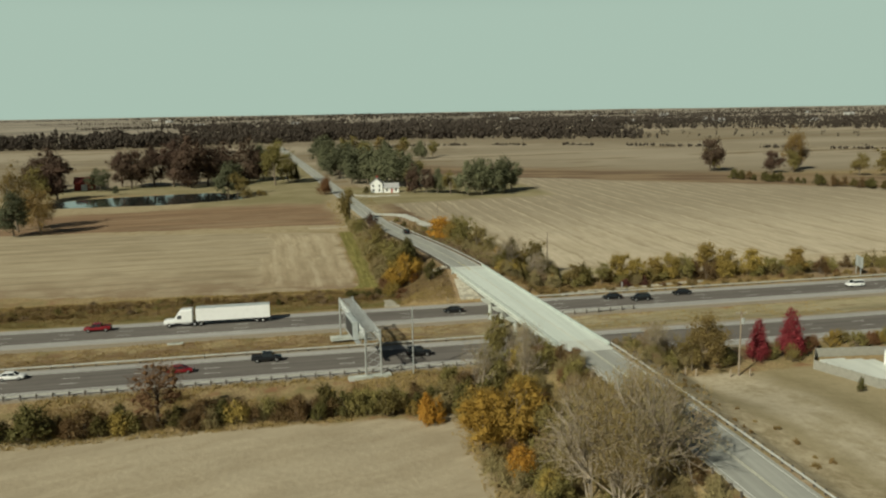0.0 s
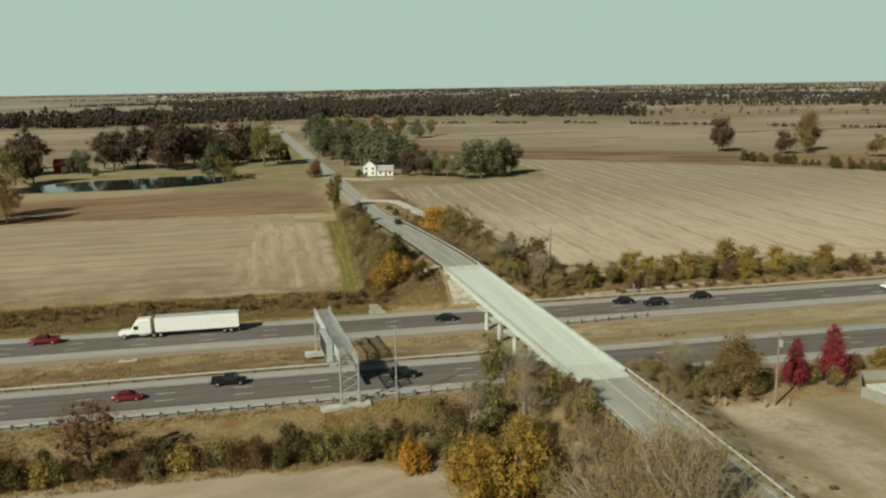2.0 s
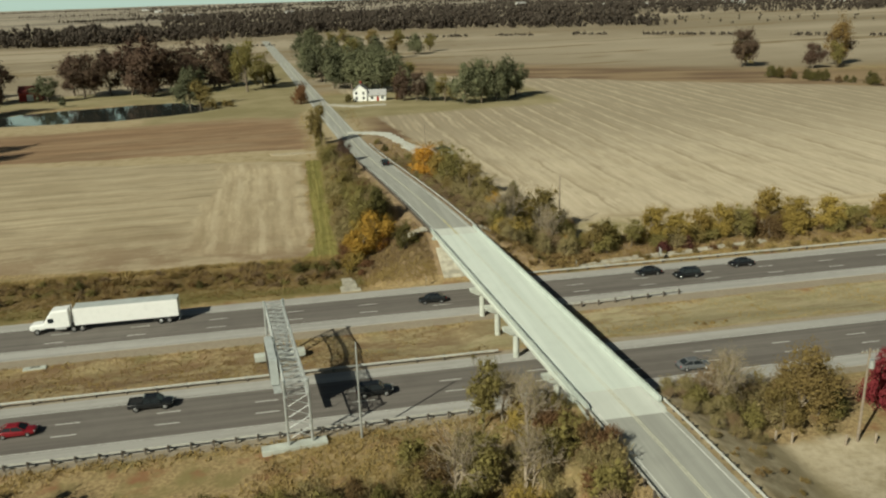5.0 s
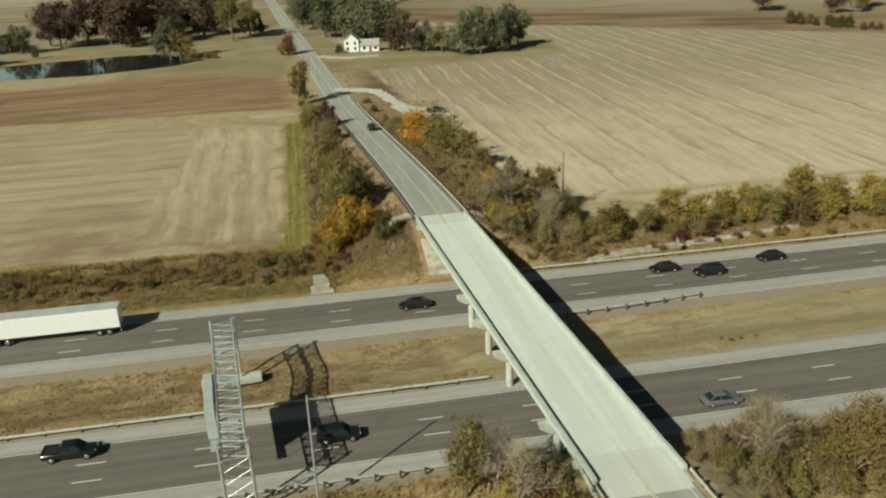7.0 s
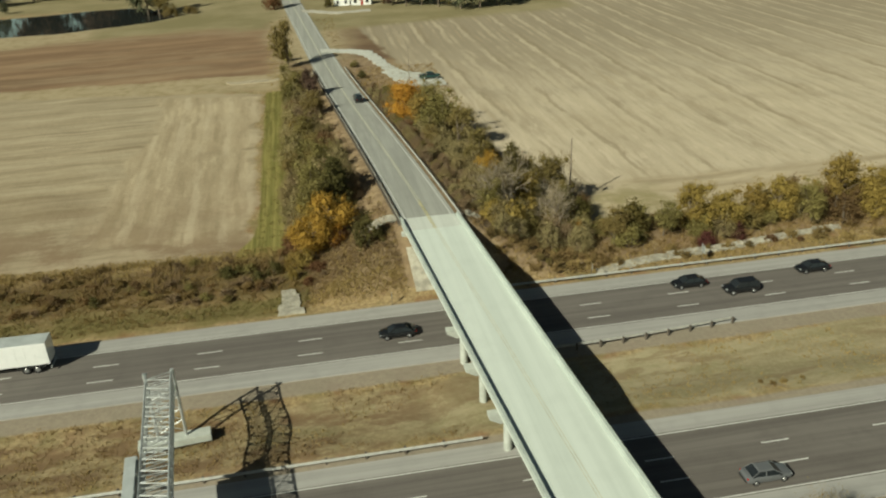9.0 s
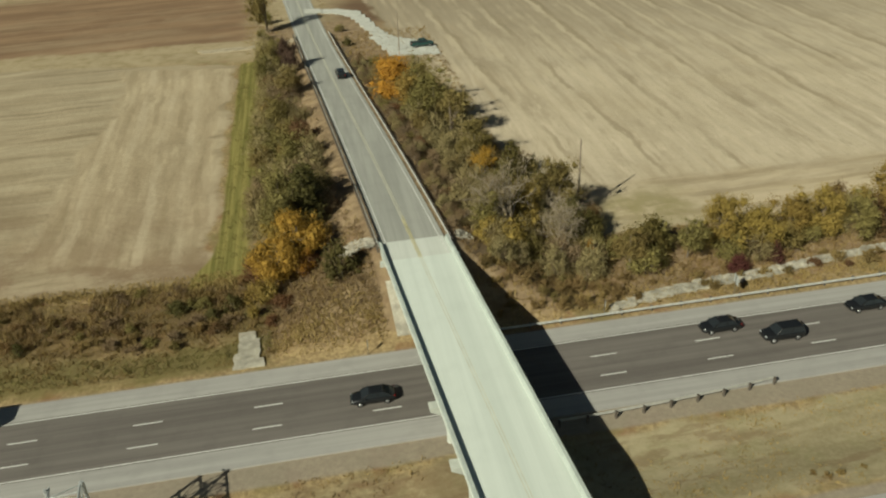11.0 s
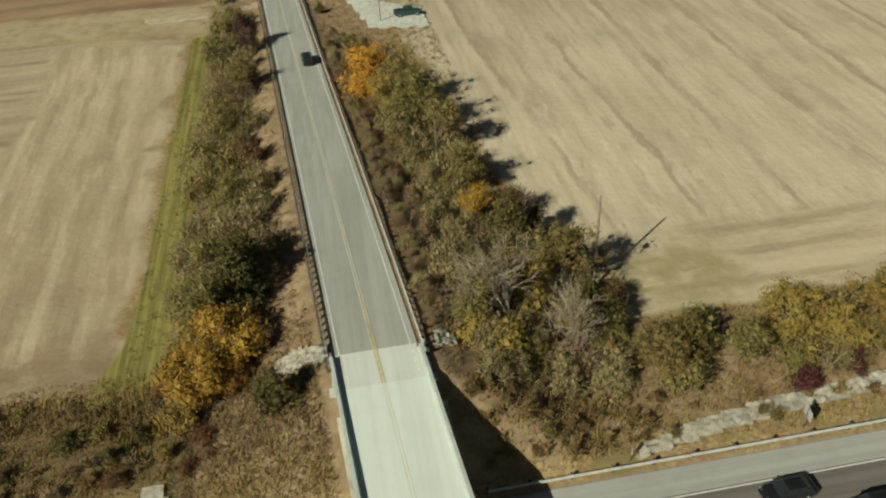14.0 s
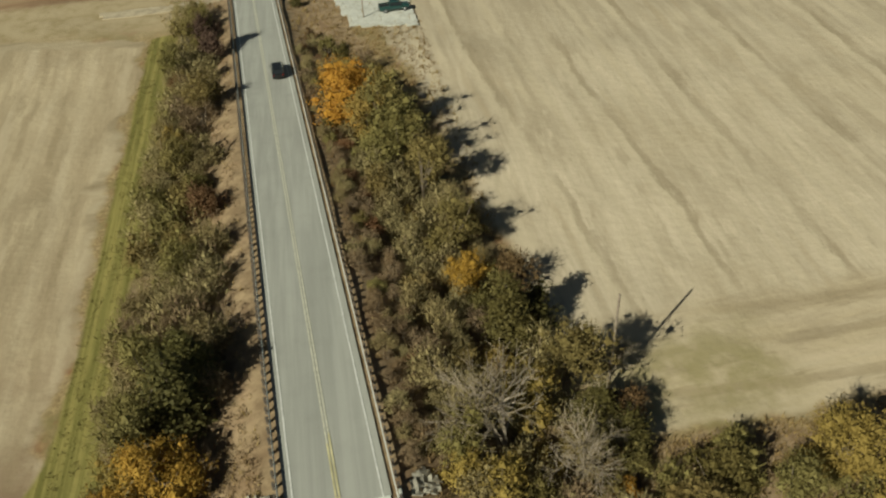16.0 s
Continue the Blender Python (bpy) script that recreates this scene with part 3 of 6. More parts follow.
def build_bridge():
    br = thing("bridge", "pale concrete girder bridge over the highway", "bridge", kind="structure")
    bm = bmesh.new()
    ribbon(bm, DECK0, DECK1, 4.45, 4.45, lambda y: CREST + 0.02, 0.32, 6)
    part("deck", bm, M_DECK, br, "bleached concrete bridge deck")
    for off in (-0.14, 0.14):
        bm = bmesh.new()
        ribbon(bm, DECK0, DECK1, 0.05, 0.05, lambda y: CREST + 0.028, 0.006, 6, off)
        part("centre_line", bm, M_FAINT, br, "faded yellow centre line")
    for side in (-1, 1):
        bm = bmesh.new()
        ys = lines((DECK0 - 4, DECK1 + 4, 4.0))
        ring = ((3.98, 0.0), (4.45, 0.0), (4.45, 0.54), (4.12, 0.54), (4.08, 0.2), (4.0, 0.06))
        loft(bm, [[(axis(y) + side * u, y, CREST + 0.02 + v) for u, v in ring] for y in ys])
        part("parapet", bm, M_PARAPET, br, "pale concrete parapet with a sloped foot")
    for off in (-3.5, -1.75, 0.0, 1.75, 3.5):
        bm = bmesh.new()
        ring = ((-0.42, 0), (0.42, 0), (0.42, 0.18), (0.12, 0.32), (0.12, 0.95), (0.4, 1.05), (0.4, 1.15), (-0.4, 1.15), (-0.4, 1.05), (-0.12, 0.95), (-0.12, 0.32), (-0.42, 0.18))
        loft(bm, [[(axis(y) + off + u, y, CREST - 1.45 + v) for u, v in ring] for y in (DECK0 + 0.4, DECK1 - 0.4)])
        part("girder", bm, M_CONCRETE, br)
    for y in (140.9, 156.4, 165.0, 173.0):
        bm = bmesh.new()
        x = axis(y)
        loft(bm, [[(x + u, y + w, v) for u, v in ((-5.0, CREST - 1.85), (-3.9, CREST - 2.5), (3.9, CREST - 2.5), (5.0, CREST - 1.85), (5.0, CREST - 1.46), (-5.0, CREST - 1.46))] for w in (-0.55, 0.55)])
        part("pier_cap", bm, M_CONCRETE, br, "concrete pier cap with tapered ends")
        for off in (-3.0, 0.0, 3.0):
            bm = bmesh.new()
            bar(bm, (x + off, y, -0.8), (x + off, y, CREST - 2.5), 0.45, 0.45, 16)
            part("pier_column", bm, M_CONCRETE, br)
    for y, d in ((DECK0, -1), (DECK1, 1)):
        bm = bmesh.new()
        x = axis(y)
        box(bm, (x - 5.0, min(y, y + d * 1.2), CREST - 3.4), (x + 5.0, max(y, y + d * 1.2), CREST - 0.31))
        part("abutment", bm, M_CONCRETE, br)
        for side in (-1, 1):
            bm = bmesh.new()
            x0 = x + side * 4.5
            loft(bm, [[(x0 + w, y, CREST - 3.4), (x0 + w, y + d * 5.5, CREST - 0.9), (x0 + w, y + d * 5.5, CREST - 0.1), (x0 + w, y, CREST - 0.1)] for w in (-0.16, 0.16)])
            part("wing_wall", bm, M_CONCRETE, br)
    for a, b in ((191.0, 197.0), (139.6, 134.0)):
        bm = bmesh.new()
        ys = lines((min(a, b), max(a, b), 1.0))
        loft(bm, [[(axis(y) - 4.78, y, land(axis(y), y) - 0.2), (axis(y) + 5.35, y, land(axis(y), y) - 0.2), (axis(y) + 5.35, y, land(axis(y), y) + 0.08), (axis(y) - 4.78, y, land(axis(y), y) + 0.08)] for y in ys])
        part("slope_paving", bm, M_OLDSTONE, br, "concrete slope paving under the deck")
    return br


build_bridge()


# ---------------------------------------------------------------- trees
def mesh_from(name, vs, fs, material):
    me = bpy.data.meshes.new(name)
    me.from_pydata(vs, [], fs)
    me.materials.append(material)
    return me


def limbs_mesh(name, segs, material):
    """Tapered three- or five-sided limbs joined into one mesh; segs: p, q, r0, r1, sides."""
    vs, fs = [], []
    for p, q, r0, r1, k in segs:
        p, q = Vector(p), Vector(q)
        d = q - p
        if d.length < 1e-4:
            continue
        u = d.orthogonal().normalized()
        w = d.normalized().cross(u)
        b = len(vs)
        for c, r in ((p, r0), (q, r1)):
            for i in range(k):
                a = 2 * math.pi * i / k
                vs.append(c + u * (r * math.cos(a)) + w * (r * math.sin(a)))
        for i in range(k):
            j = (i + 1) % k
            fs.append((b + i, b + j, b + k + j, b + k + i))
    return mesh_from(name, vs, fs, material)


HEART_AT = np.array([(1, 0, 0), (-1, 0, 0), (0, 1, 0), (0, -1, 0), (0, 0, 1), (0, 0, -1)], float)
HEART_OF = np.array([(0, 2, 4), (2, 1, 4), (1, 3, 4), (3, 0, 4), (2, 0, 5), (1, 2, 5), (3, 1, 5), (0, 3, 5)])


def unit(v):
    return v / (np.linalg.norm(v, axis=1)[:, None] + 1e-6)


def leaf_mesh(name, rng, centres, radii, count, size, material, flat=0.85, slim=0.0, core=0.0, rough=0.55):
    """A crown: small three-cornered leaves spread over many clumps, turned outwards, each clump round a dense ragged heart."""
    k = rng.choice(len(centres), count, p=radii ** 2 / (radii ** 2).sum())
    way = unit(rng.normal(size=(count, 3)))
    reach = radii[k] * ((0.42 + 0.95 * rng.random(count) ** 1.1) if core else (0.35 + 0.75 * rng.random(count) ** 0.7))
    at = centres[k] + way * reach[:, None] * np.array([1, 1, flat])
    middle = np.array([*centres[:, :2].mean(axis=0), 0.45 * centres[:, 2].mean()])
    out = unit(at - middle)
    nrm = unit(way * 0.55 + out * 0.8 + rng.normal(size=(count, 3)) * rough + np.array([0, 0, 0.2]))
    side = unit(np.cross(nrm, rng.normal(size=(count, 3))))
    long, broad = np.full((count, 1), 1.0), np.full((count, 1), 1.0)
    if slim:
        thin = rng.random(count) < slim
        twig = unit(way + out * 0.5 + rng.normal(size=(count, 3)) * 0.4 + np.array([0, 0, 0.75]))
        side[thin] = twig[thin]
        long[thin], broad[thin] = 2.3, 0.42
    up = unit(np.cross(nrm, side))
    s = size * (0.55 + 0.9 * rng.random(count))[:, None]
    a, b = s * long, s * broad
    q = np.stack([at - side * a * 0.5 - up * b * 0.3, at + side * a * 0.55, at - side * a * 0.1 + up * b * 0.55], 1)
    vs = [q.reshape(-1, 3)]
    fs = np.arange(count * 3).reshape(-1, 3).tolist()
    if core:
        base = count * 3
        for c, r in zip(centres, radii):
            vs.append(c + HEART_AT * (r * core * (0.75 + 0.5 * rng.random((6, 1)))) * np.array([1, 1, flat]))
            fs += (HEART_OF + base).tolist()
            base += 6
    return mesh_from(name, np.concatenate(vs).tolist(), fs, material)


# kind: crown shape, height, width, clumps, leaves, leaf size, leaf colour, bark, label, category
SPECIES = {
    "green_tree": ("round", 12, 13.0, 74, 4500, 0.5, "green", M_BARK, "broad grey-green maple tree with a dense crown", "tree"),
    "brown_tree": ("round", 12, 12.5, 74, 4600, 0.45, "brown", M_BARK, "tall dark russet-brown autumn tree", "tree"),
    "olive_tree": ("round", 10, 9.0, 58, 4600, 0.26, "olive", M_BARK, "olive and tan autumn tree with thinning leaves", "tree"),
    "orange_tree": ("full", 8, 7.8, 60, 7400, 0.19, "orange", M_BARK, "bright orange-gold autumn tree on the bank", "tree"),
    "yellow_tree": ("round", 8, 8.4, 64, 6000, 0.22, "yellow", M_BARK, "yellow-olive autumn tree beside the highway", "tree"),
    "gold_tree": ("full", 8, 7.8, 60, 7400, 0.19, "gold", M_BARK, "golden-yellow autumn tree on the near bank", "tree"),
    "russet_tree": ("full", 10, 7.8, 64, 5400, 0.15, "rust", M_BARK, "thin russet-brown tree with fading leaves", "tree"),
    "red_tree": ("column", 8, 5.0, 34, 6400, 0.19, "red", M_BARK, "slender crimson autumn maple tree", "tree"),
    "pine_tree": ("column", 8, 4.0, 30, 4200, 0.22, "dark", M_BARK, "dark green conical evergreen tree", "tree"),
    "tawny_tree": ("round", 9, 8.4, 70, 8200, 0.17, "tawny", M_PALEBARK, "tawny orange-brown autumn tree with thinning leaves", "tree"),
    "mauve_shrub": ("shrub", 4.2, 4.4, 30, 1900, 0.154, "mauve", M_PALEBARK, "bare mauve-grey twiggy shrub", "shrub"),
    "low_weed": ("shrub", 1.5, 2.6, 14, 390, 0.27, "weed", M_TWIG, "low brown weeds on the grass verge", "weeds"),
    "pale_weed": ("shrub", 1.5, 2.4, 14, 390, 0.24, "straw", M_TWIG, "tall pale dead grass on the verge", "weeds"),
    "mauve_weed": ("shrub", 1.5, 2.4, 14, 420, 0.20, "mauve", M_TWIG, "upright reddish-brown dead weeds on the verge", "weeds"),
    "rank_weed": ("shrub", 1.5, 2.6, 14, 420, 0.22, "rank", M_TWIG, "dark olive-brown rank weeds on the grass verge", "weeds"),
    "green_weed": ("shrub", 1.5, 2.6, 14, 410, 0.22, "olive", M_TWIG, "low olive-green weeds on the grass verge", "weeds"),
    "olive_shrub": ("shrub", 4.6, 4.6, 30, 1750, 0.187, "olive", M_BARK, "rounded olive-brown wild hedge shrub", "shrub"),
    "tan_shrub": ("shrub", 4.8, 4.6, 30, 1700, 0.184, "tan", M_TWIG, "dry tan-grey twiggy shrub", "shrub"),
    "dark_shrub": ("shrub", 4.2, 4.2, 30, 2000, 0.18, "dark", M_BARK, "dense dark green shrub", "shrub"),
    "rust_shrub": ("shrub", 3.0, 4.0, 20, 2260, 0.20, "rust", M_BARK, "low rust-red autumn shrub on the verge", "shrub"),
    "maroon_shrub": ("shrub", 3.0, 3.8, 20, 2100, 0.19, "maroon", M_BARK, "low dark maroon shrub before the hedge", "shrub"),
    "gold_shrub": ("shrub", 4.0, 4.6, 22, 3190, 0.22, "orange", M_BARK, "bushy orange-gold shrub in autumn leaf", "shrub"),
    "yellow_shrub": ("shrub", 4.6, 4.6, 30, 2200, 0.175, "yellow", M_BARK, "yellow-olive leafy shrub in the hedge", "shrub"),
    "brown_shrub": ("shrub", 4.4, 4.4, 30, 2000, 0.17, "umber", M_BARK, "dark umber-brown wild shrub with dead leaves", "shrub"),
}
PROTO = {}
FIXED = [True]


def branch(rng, p, d, length, r, depth, segs, tips):
    q = Vector(p) + Vector(d) * length
    segs.append((p, q, r, r * 0.62, 4 if depth > 2 else 3))
    if depth == 0:
        tips.append(q)
        return
    for i in range(int(rng.integers(3, 5))):
        e = (Vector(d) + Vector(rng.normal(size=3)) * 0.48 + Vector((0, 0, 0.16))).normalized()
        s = q if i else Vector(p) + Vector(d) * length * 0.6
        branch(rng, s, e, length * (0.6 + 0.25 * rng.random()), r * 0.58, depth - 1, segs, tips)


def make_tree(kind, variant):
    rng = np.random.default_rng(sum(map(ord, kind)) * 7 + variant)
    if kind == "bare_tree":
        th = thing(kind, "nearly bare grey-tan tree with fine spreading branches", "tree")
        segs, tips = [], []
        for i in range(4):
            d = Vector((rng.normal() * 0.28, rng.normal() * 0.28, 1)).normalized()
            branch(rng, Vector((rng.normal() * 0.2, rng.normal() * 0.2, -0.3)), d, 3.4, 0.17 if variant == 0 else 0.20, 4, segs, tips)
        link_mesh("trunk", limbs_mesh("trunk", segs, M_PALEBARK), None, th)
        cs = np.array([tuple(t) for t in tips])
        link_mesh("crown", leaf_mesh("crown", rng, cs, np.full(len(cs), 0.85), 7600 if not variant else 2600, 0.14, LEAF["twig" if not variant else "tan"], 0.85, 0.75), None, th, "sparse dry tan leaves")
        return th
    shape, h, w, clumps, count, size, leaf, bark, label, cat = SPECIES[kind]
    th = thing(kind, label, cat)
    u = rng.normal(size=(clumps, 3))
    u /= np.linalg.norm(u, axis=1)[:, None]
    f = (0.45 + 0.5 * rng.random(clumps))[:, None]
    if shape == "round":
        lobes = u[:7] * (0.45 + 0.4 * rng.random(7))[:, None]
        lobes[0] = (0, 0, 0.75)
        k = rng.integers(0, 7, clumps)
        cs = (lobes[k] + rng.normal(size=(clumps, 3)) * 0.24) * np.array([w / 2 * 0.85, w / 2 * 0.85, h * 0.38]) + np.array([0, 0, h * 0.54])
        cs[:, 2] = np.maximum(cs[:, 2], h * 0.16)
        radii = w * (0.07 + 0.09 * rng.random(clumps))
    elif shape == "full":
        cs = u * (0.35 + 0.6 * rng.random(clumps) ** 0.5)[:, None] * np.array([w / 2 * 0.82, w / 2 * 0.82, h * 0.40]) + np.array([0, 0, h * 0.50])
        cs[:, :2] += rng.normal(size=(1, 2)) * w * 0.05
        radii = w * (0.09 + 0.08 * rng.random(clumps))
    elif shape == "column":
        z = np.linspace(0.16, 0.93, clumps)
        rad = w / 2 * (1.02 - z) ** 0.75 * 0.85
        a = np.arange(clumps) * 2.4
        cs = np.stack([np.cos(a) * rad * f[:, 0], np.sin(a) * rad * f[:, 0], z * h], 1)
        radii = 0.28 + w * 0.2 * (1.05 - z)
    else:
        u[:, 2] = np.abs(u[:, 2])
        cs = u * f * np.array([w / 2 * 0.85, w / 2 * 0.85, h * 0.74]) + np.array([0, 0, h * 0.12])
        cs[:, :2] *= (1.2 - 0.6 * cs[:, 2:] / h)
        radii = w * (0.08 + 0.10 * rng.random(clumps))
    segs = []
    if shape == "shrub":
        for c in cs[:12]:
            segs.append(((c[0] * 0.15, c[1] * 0.15, -0.3), c, 0.07, 0.02, 4))
    else:
        top = h * (0.9 if shape == "column" else 0.62)
        segs += [((0, 0, -0.4), (0.1, 0.05, h * 0.3), h * 0.028, h * 0.02, 7), ((0.1, 0.05, h * 0.3), (0, 0.1, top), h * 0.02, h * 0.007, 6)]
        for c in cs[:14]:
            b = h * (0.14 + 0.3 * rng.random()) if shape != "column" else max(0.5, c[2] - 0.5)
            segs.append(((0.05, 0.03, min(b, c[2] * 0.9)), c, h * 0.010, h * 0.003, 5))
    if cat != "weeds":
        link_mesh("trunk", limbs_mesh("trunk", segs, bark), None, th)
    slim = {"rank": 0.8, "maroon": 0.6, "mauve": 1.0, "tawny": 0.3, "tan": 0.85, "umber": 0.7, "weed": 0.9, "straw": 1.0, "olive": 0.5, "rust": 0.8, "yellow": 0.3, "gold": 0.2, "orange": 0.2, "dark": 0.4}.get(leaf, 0.0)
    link_mesh("crown", leaf_mesh("crown", rng, cs, radii, count, size, LEAF[leaf], 1.15 if shape == "shrub" else 0.9, slim, 0.0 if cat == "weeds" else 0.3 if leaf == "tawny" else 0.36 if slim > 0.6 else 0.46), None, th)
    return th


def plant(kind, x, y, height, group="", wide=1.0, variant=None, z=None):
    v = random.randrange(3) if variant is None else variant
    base = 9.5 if kind == "bare_tree" else SPECIES[kind][1]
    s = height / base
    m = Matrix.LocRotScale((x, y, (land(x, y) if z is None else z) - 0.05), Euler((random.uniform(-0.05, 0.05), random.uniform(-0.05, 0.05), random.uniform(0, 6.28))), (s * wide, s * wide, s))
    if (kind, v) not in PROTO:
        PROTO[kind, v] = make_tree(kind, v)
        ob = PROTO[kind, v]
        ob.matrix_basis = m
    else:
        src = PROTO[kind, v]
        keep = src.scale.copy()
        src.scale = (1, 1, 1)
        ob = copy_thing(src, m)
        src.scale = keep
    if group:
        ob["group"] = group
    if variant != -1 and FIXED:
        TAKEN.append((x, y, height * 0.4 * wide))
    return ob


TAKEN = []
LATER = []


def scatter(*row):
    LATER.append(row)


def sow(count, inside, xr, yr, kinds, heights, gap, group, wide=1.0):
    """Plants at random in a stretch of the plan, a gap apart."""
    names = [k for k, n in kinds for _ in range(n)]
    put, tries = [], 0
    gap2 = gap * gap
    while len(put) < count and tries < count * 60:
        tries += 1
        x, y = random.uniform(*xr), random.uniform(*yr)
        if not inside(x, y) or any((x - a) ** 2 + (y - b) ** 2 < gap2 for a, b in put) or any((x - a) ** 2 + (y - b) ** 2 < (0.55 * w) ** 2 for a, b, w in TAKEN):
            continue
        put.append((x, y))
        plant(random.choice(names), x, y, random.uniform(*heights), group, wide)


def grove(group, rows):
    for kind, x, y, h, *more in rows:
        plant(kind, x, y, h, group, *more)


# hedge between the near field and the highway
G = "wild hedge beside the near field"
grove(G, (("russet_tree", -20.0, 126.0, 11.4, 1.15), ("dark_shrub", -37.7, 122.8, 7.0, 1.2), ("dark_shrub", -44.5, 123.5, 6.4, 1.2), ("brown_shrub", -30.0, 123.0, 5.2, 1.2), ("brown_shrub", -12.5, 123.8, 5.4, 1.2), ("yellow_shrub", -25.0, 122.8, 4.8), ("dark_shrub", 6.0, 123.5, 5.8), ("brown_shrub", 1.0, 123.2, 4.2, 1.3), ("olive_shrub", 10.5, 122.5, 5.0), ("tan_shrub", 15.5, 122.0, 4.6)))
scatter(64, lambda x, y: y > 121.0 - 0.045 * x, (-80, 24), (119.5, 126.5), (("olive_shrub", 4), ("dark_shrub", 3), ("tan_shrub", 1), ("yellow_shrub", 1), ("brown_shrub", 4)), (2.8, 4.8), 2.1, G, 1.1)
scatter(26, lambda x, y: y < 127.5 + 0.14 * max(0, x), (-30, 36), (123, 133), (("tan_shrub", 5), ("olive_shrub", 3), ("mauve_shrub", 1), ("brown_shrub", 1)), (1.6, 3.4), 2.6, G)
plant("pale_weed", -18.0, 134.4, 2.0, G)
# thicket on the near bank
G = "thicket on the near bank"
grove(G, (("gold_tree", 26.8, 104.6, 9.4, 0.95), ("gold_tree", 31.8, 105.2, 11.2, 1.0), ("yellow_tree", 28.2, 108.5, 8.0), ("orange_tree", 29.6, 94.2, 5.4), ("olive_shrub", 27.5, 99.0, 4.0), ("yellow_tree", 35.5, 114.5, 6.6), ("olive_tree", 34.5, 99.5, 8.0), ("yellow_shrub", 31.5, 89.0, 5.0), ("olive_shrub", 33.5, 94.0, 6.0), ("gold_shrub", 21.3, 116.5, 6.0, 0.75),
          ("bare_tree", 39.4, 88.4, 15.4, 0.8, 0), ("bare_tree", 43.4, 88.0, 13.8, 0.85, 0), ("bare_tree", 41.6, 83.0, 14.6, 0.85, 1), ("bare_tree", 44.6, 85.4, 12.4, 0.9, 1), ("bare_tree", 35.8, 86.5, 12.0, 0.8, 1), ("bare_tree", 37.6, 82.5, 12.0, 0.85, 0), ("bare_tree", 46.8, 90.4, 9.0, 1.0, 0), ("bare_tree", 37.6, 94.0, 11.0, 0.9, 1), ("mauve_shrub", 35.4, 97.5, 7.0), ("mauve_shrub", 38.6, 101.0, 6.6), ("tawny_tree", 41.4, 95.6, 7.6, 0.9), ("bare_tree", 30.8, 124.5, 9.5, 0.8, 1), ("bare_tree", 37.5, 121.0, 8.0, 0.8, 1), ("bare_tree", 39.7, 128.5, 8.0, 0.8, 1), ("bare_tree", 42.0, 106.0, 6.5),
          ("olive_tree", 36.2, 134.6, 10.4, 0.62), ("bare_tree", 38.4, 134.0, 6.4, 0.9, 1), ("rust_shrub", 40.6, 135.4, 2.6), ("yellow_shrub", 39.6, 130.5, 5.0), ("olive_tree", 34.5, 124.0, 8.0), ("brown_shrub", 42.6, 131.0, 4.0), ("rust_shrub", 41.5, 128.0, 4.0), ("brown_shrub", 44.6, 122.5, 4.6), ("rust_shrub", 46.0, 121.0, 3.4), ("rust_shrub", 44.0, 127.0, 3.0), ("brown_shrub", 37.5, 111.0, 5.2), ("brown_shrub", 34.5, 107.5, 5.0), ("dark_shrub", 31.0, 119.0, 6.5), ("dark_shrub", 27.5, 121.0, 6.0), ("mauve_shrub", 33.5, 130.0, 4.6), ("mauve_shrub", 42.6, 112.0, 4.8), ("tan_shrub", 41.0, 107.6, 4.6), ("rust_shrub", 43.8, 116.6, 3.2), ("tan_shrub", 39.4, 116.4, 4.8), ("brown_shrub", 44.2, 104.0, 4.0), ("mauve_shrub", 45.4, 99.0, 4.0)))
scatter(76, lambda x, y: x > 26.0 and x < axis(y) - 6.4 and y < 131.5, (25, 50), (72, 132), (("tan_shrub", 6), ("olive_shrub", 4), ("brown_shrub", 1), ("mauve_shrub", 3)), (2.8, 5.6), 2.5, G)
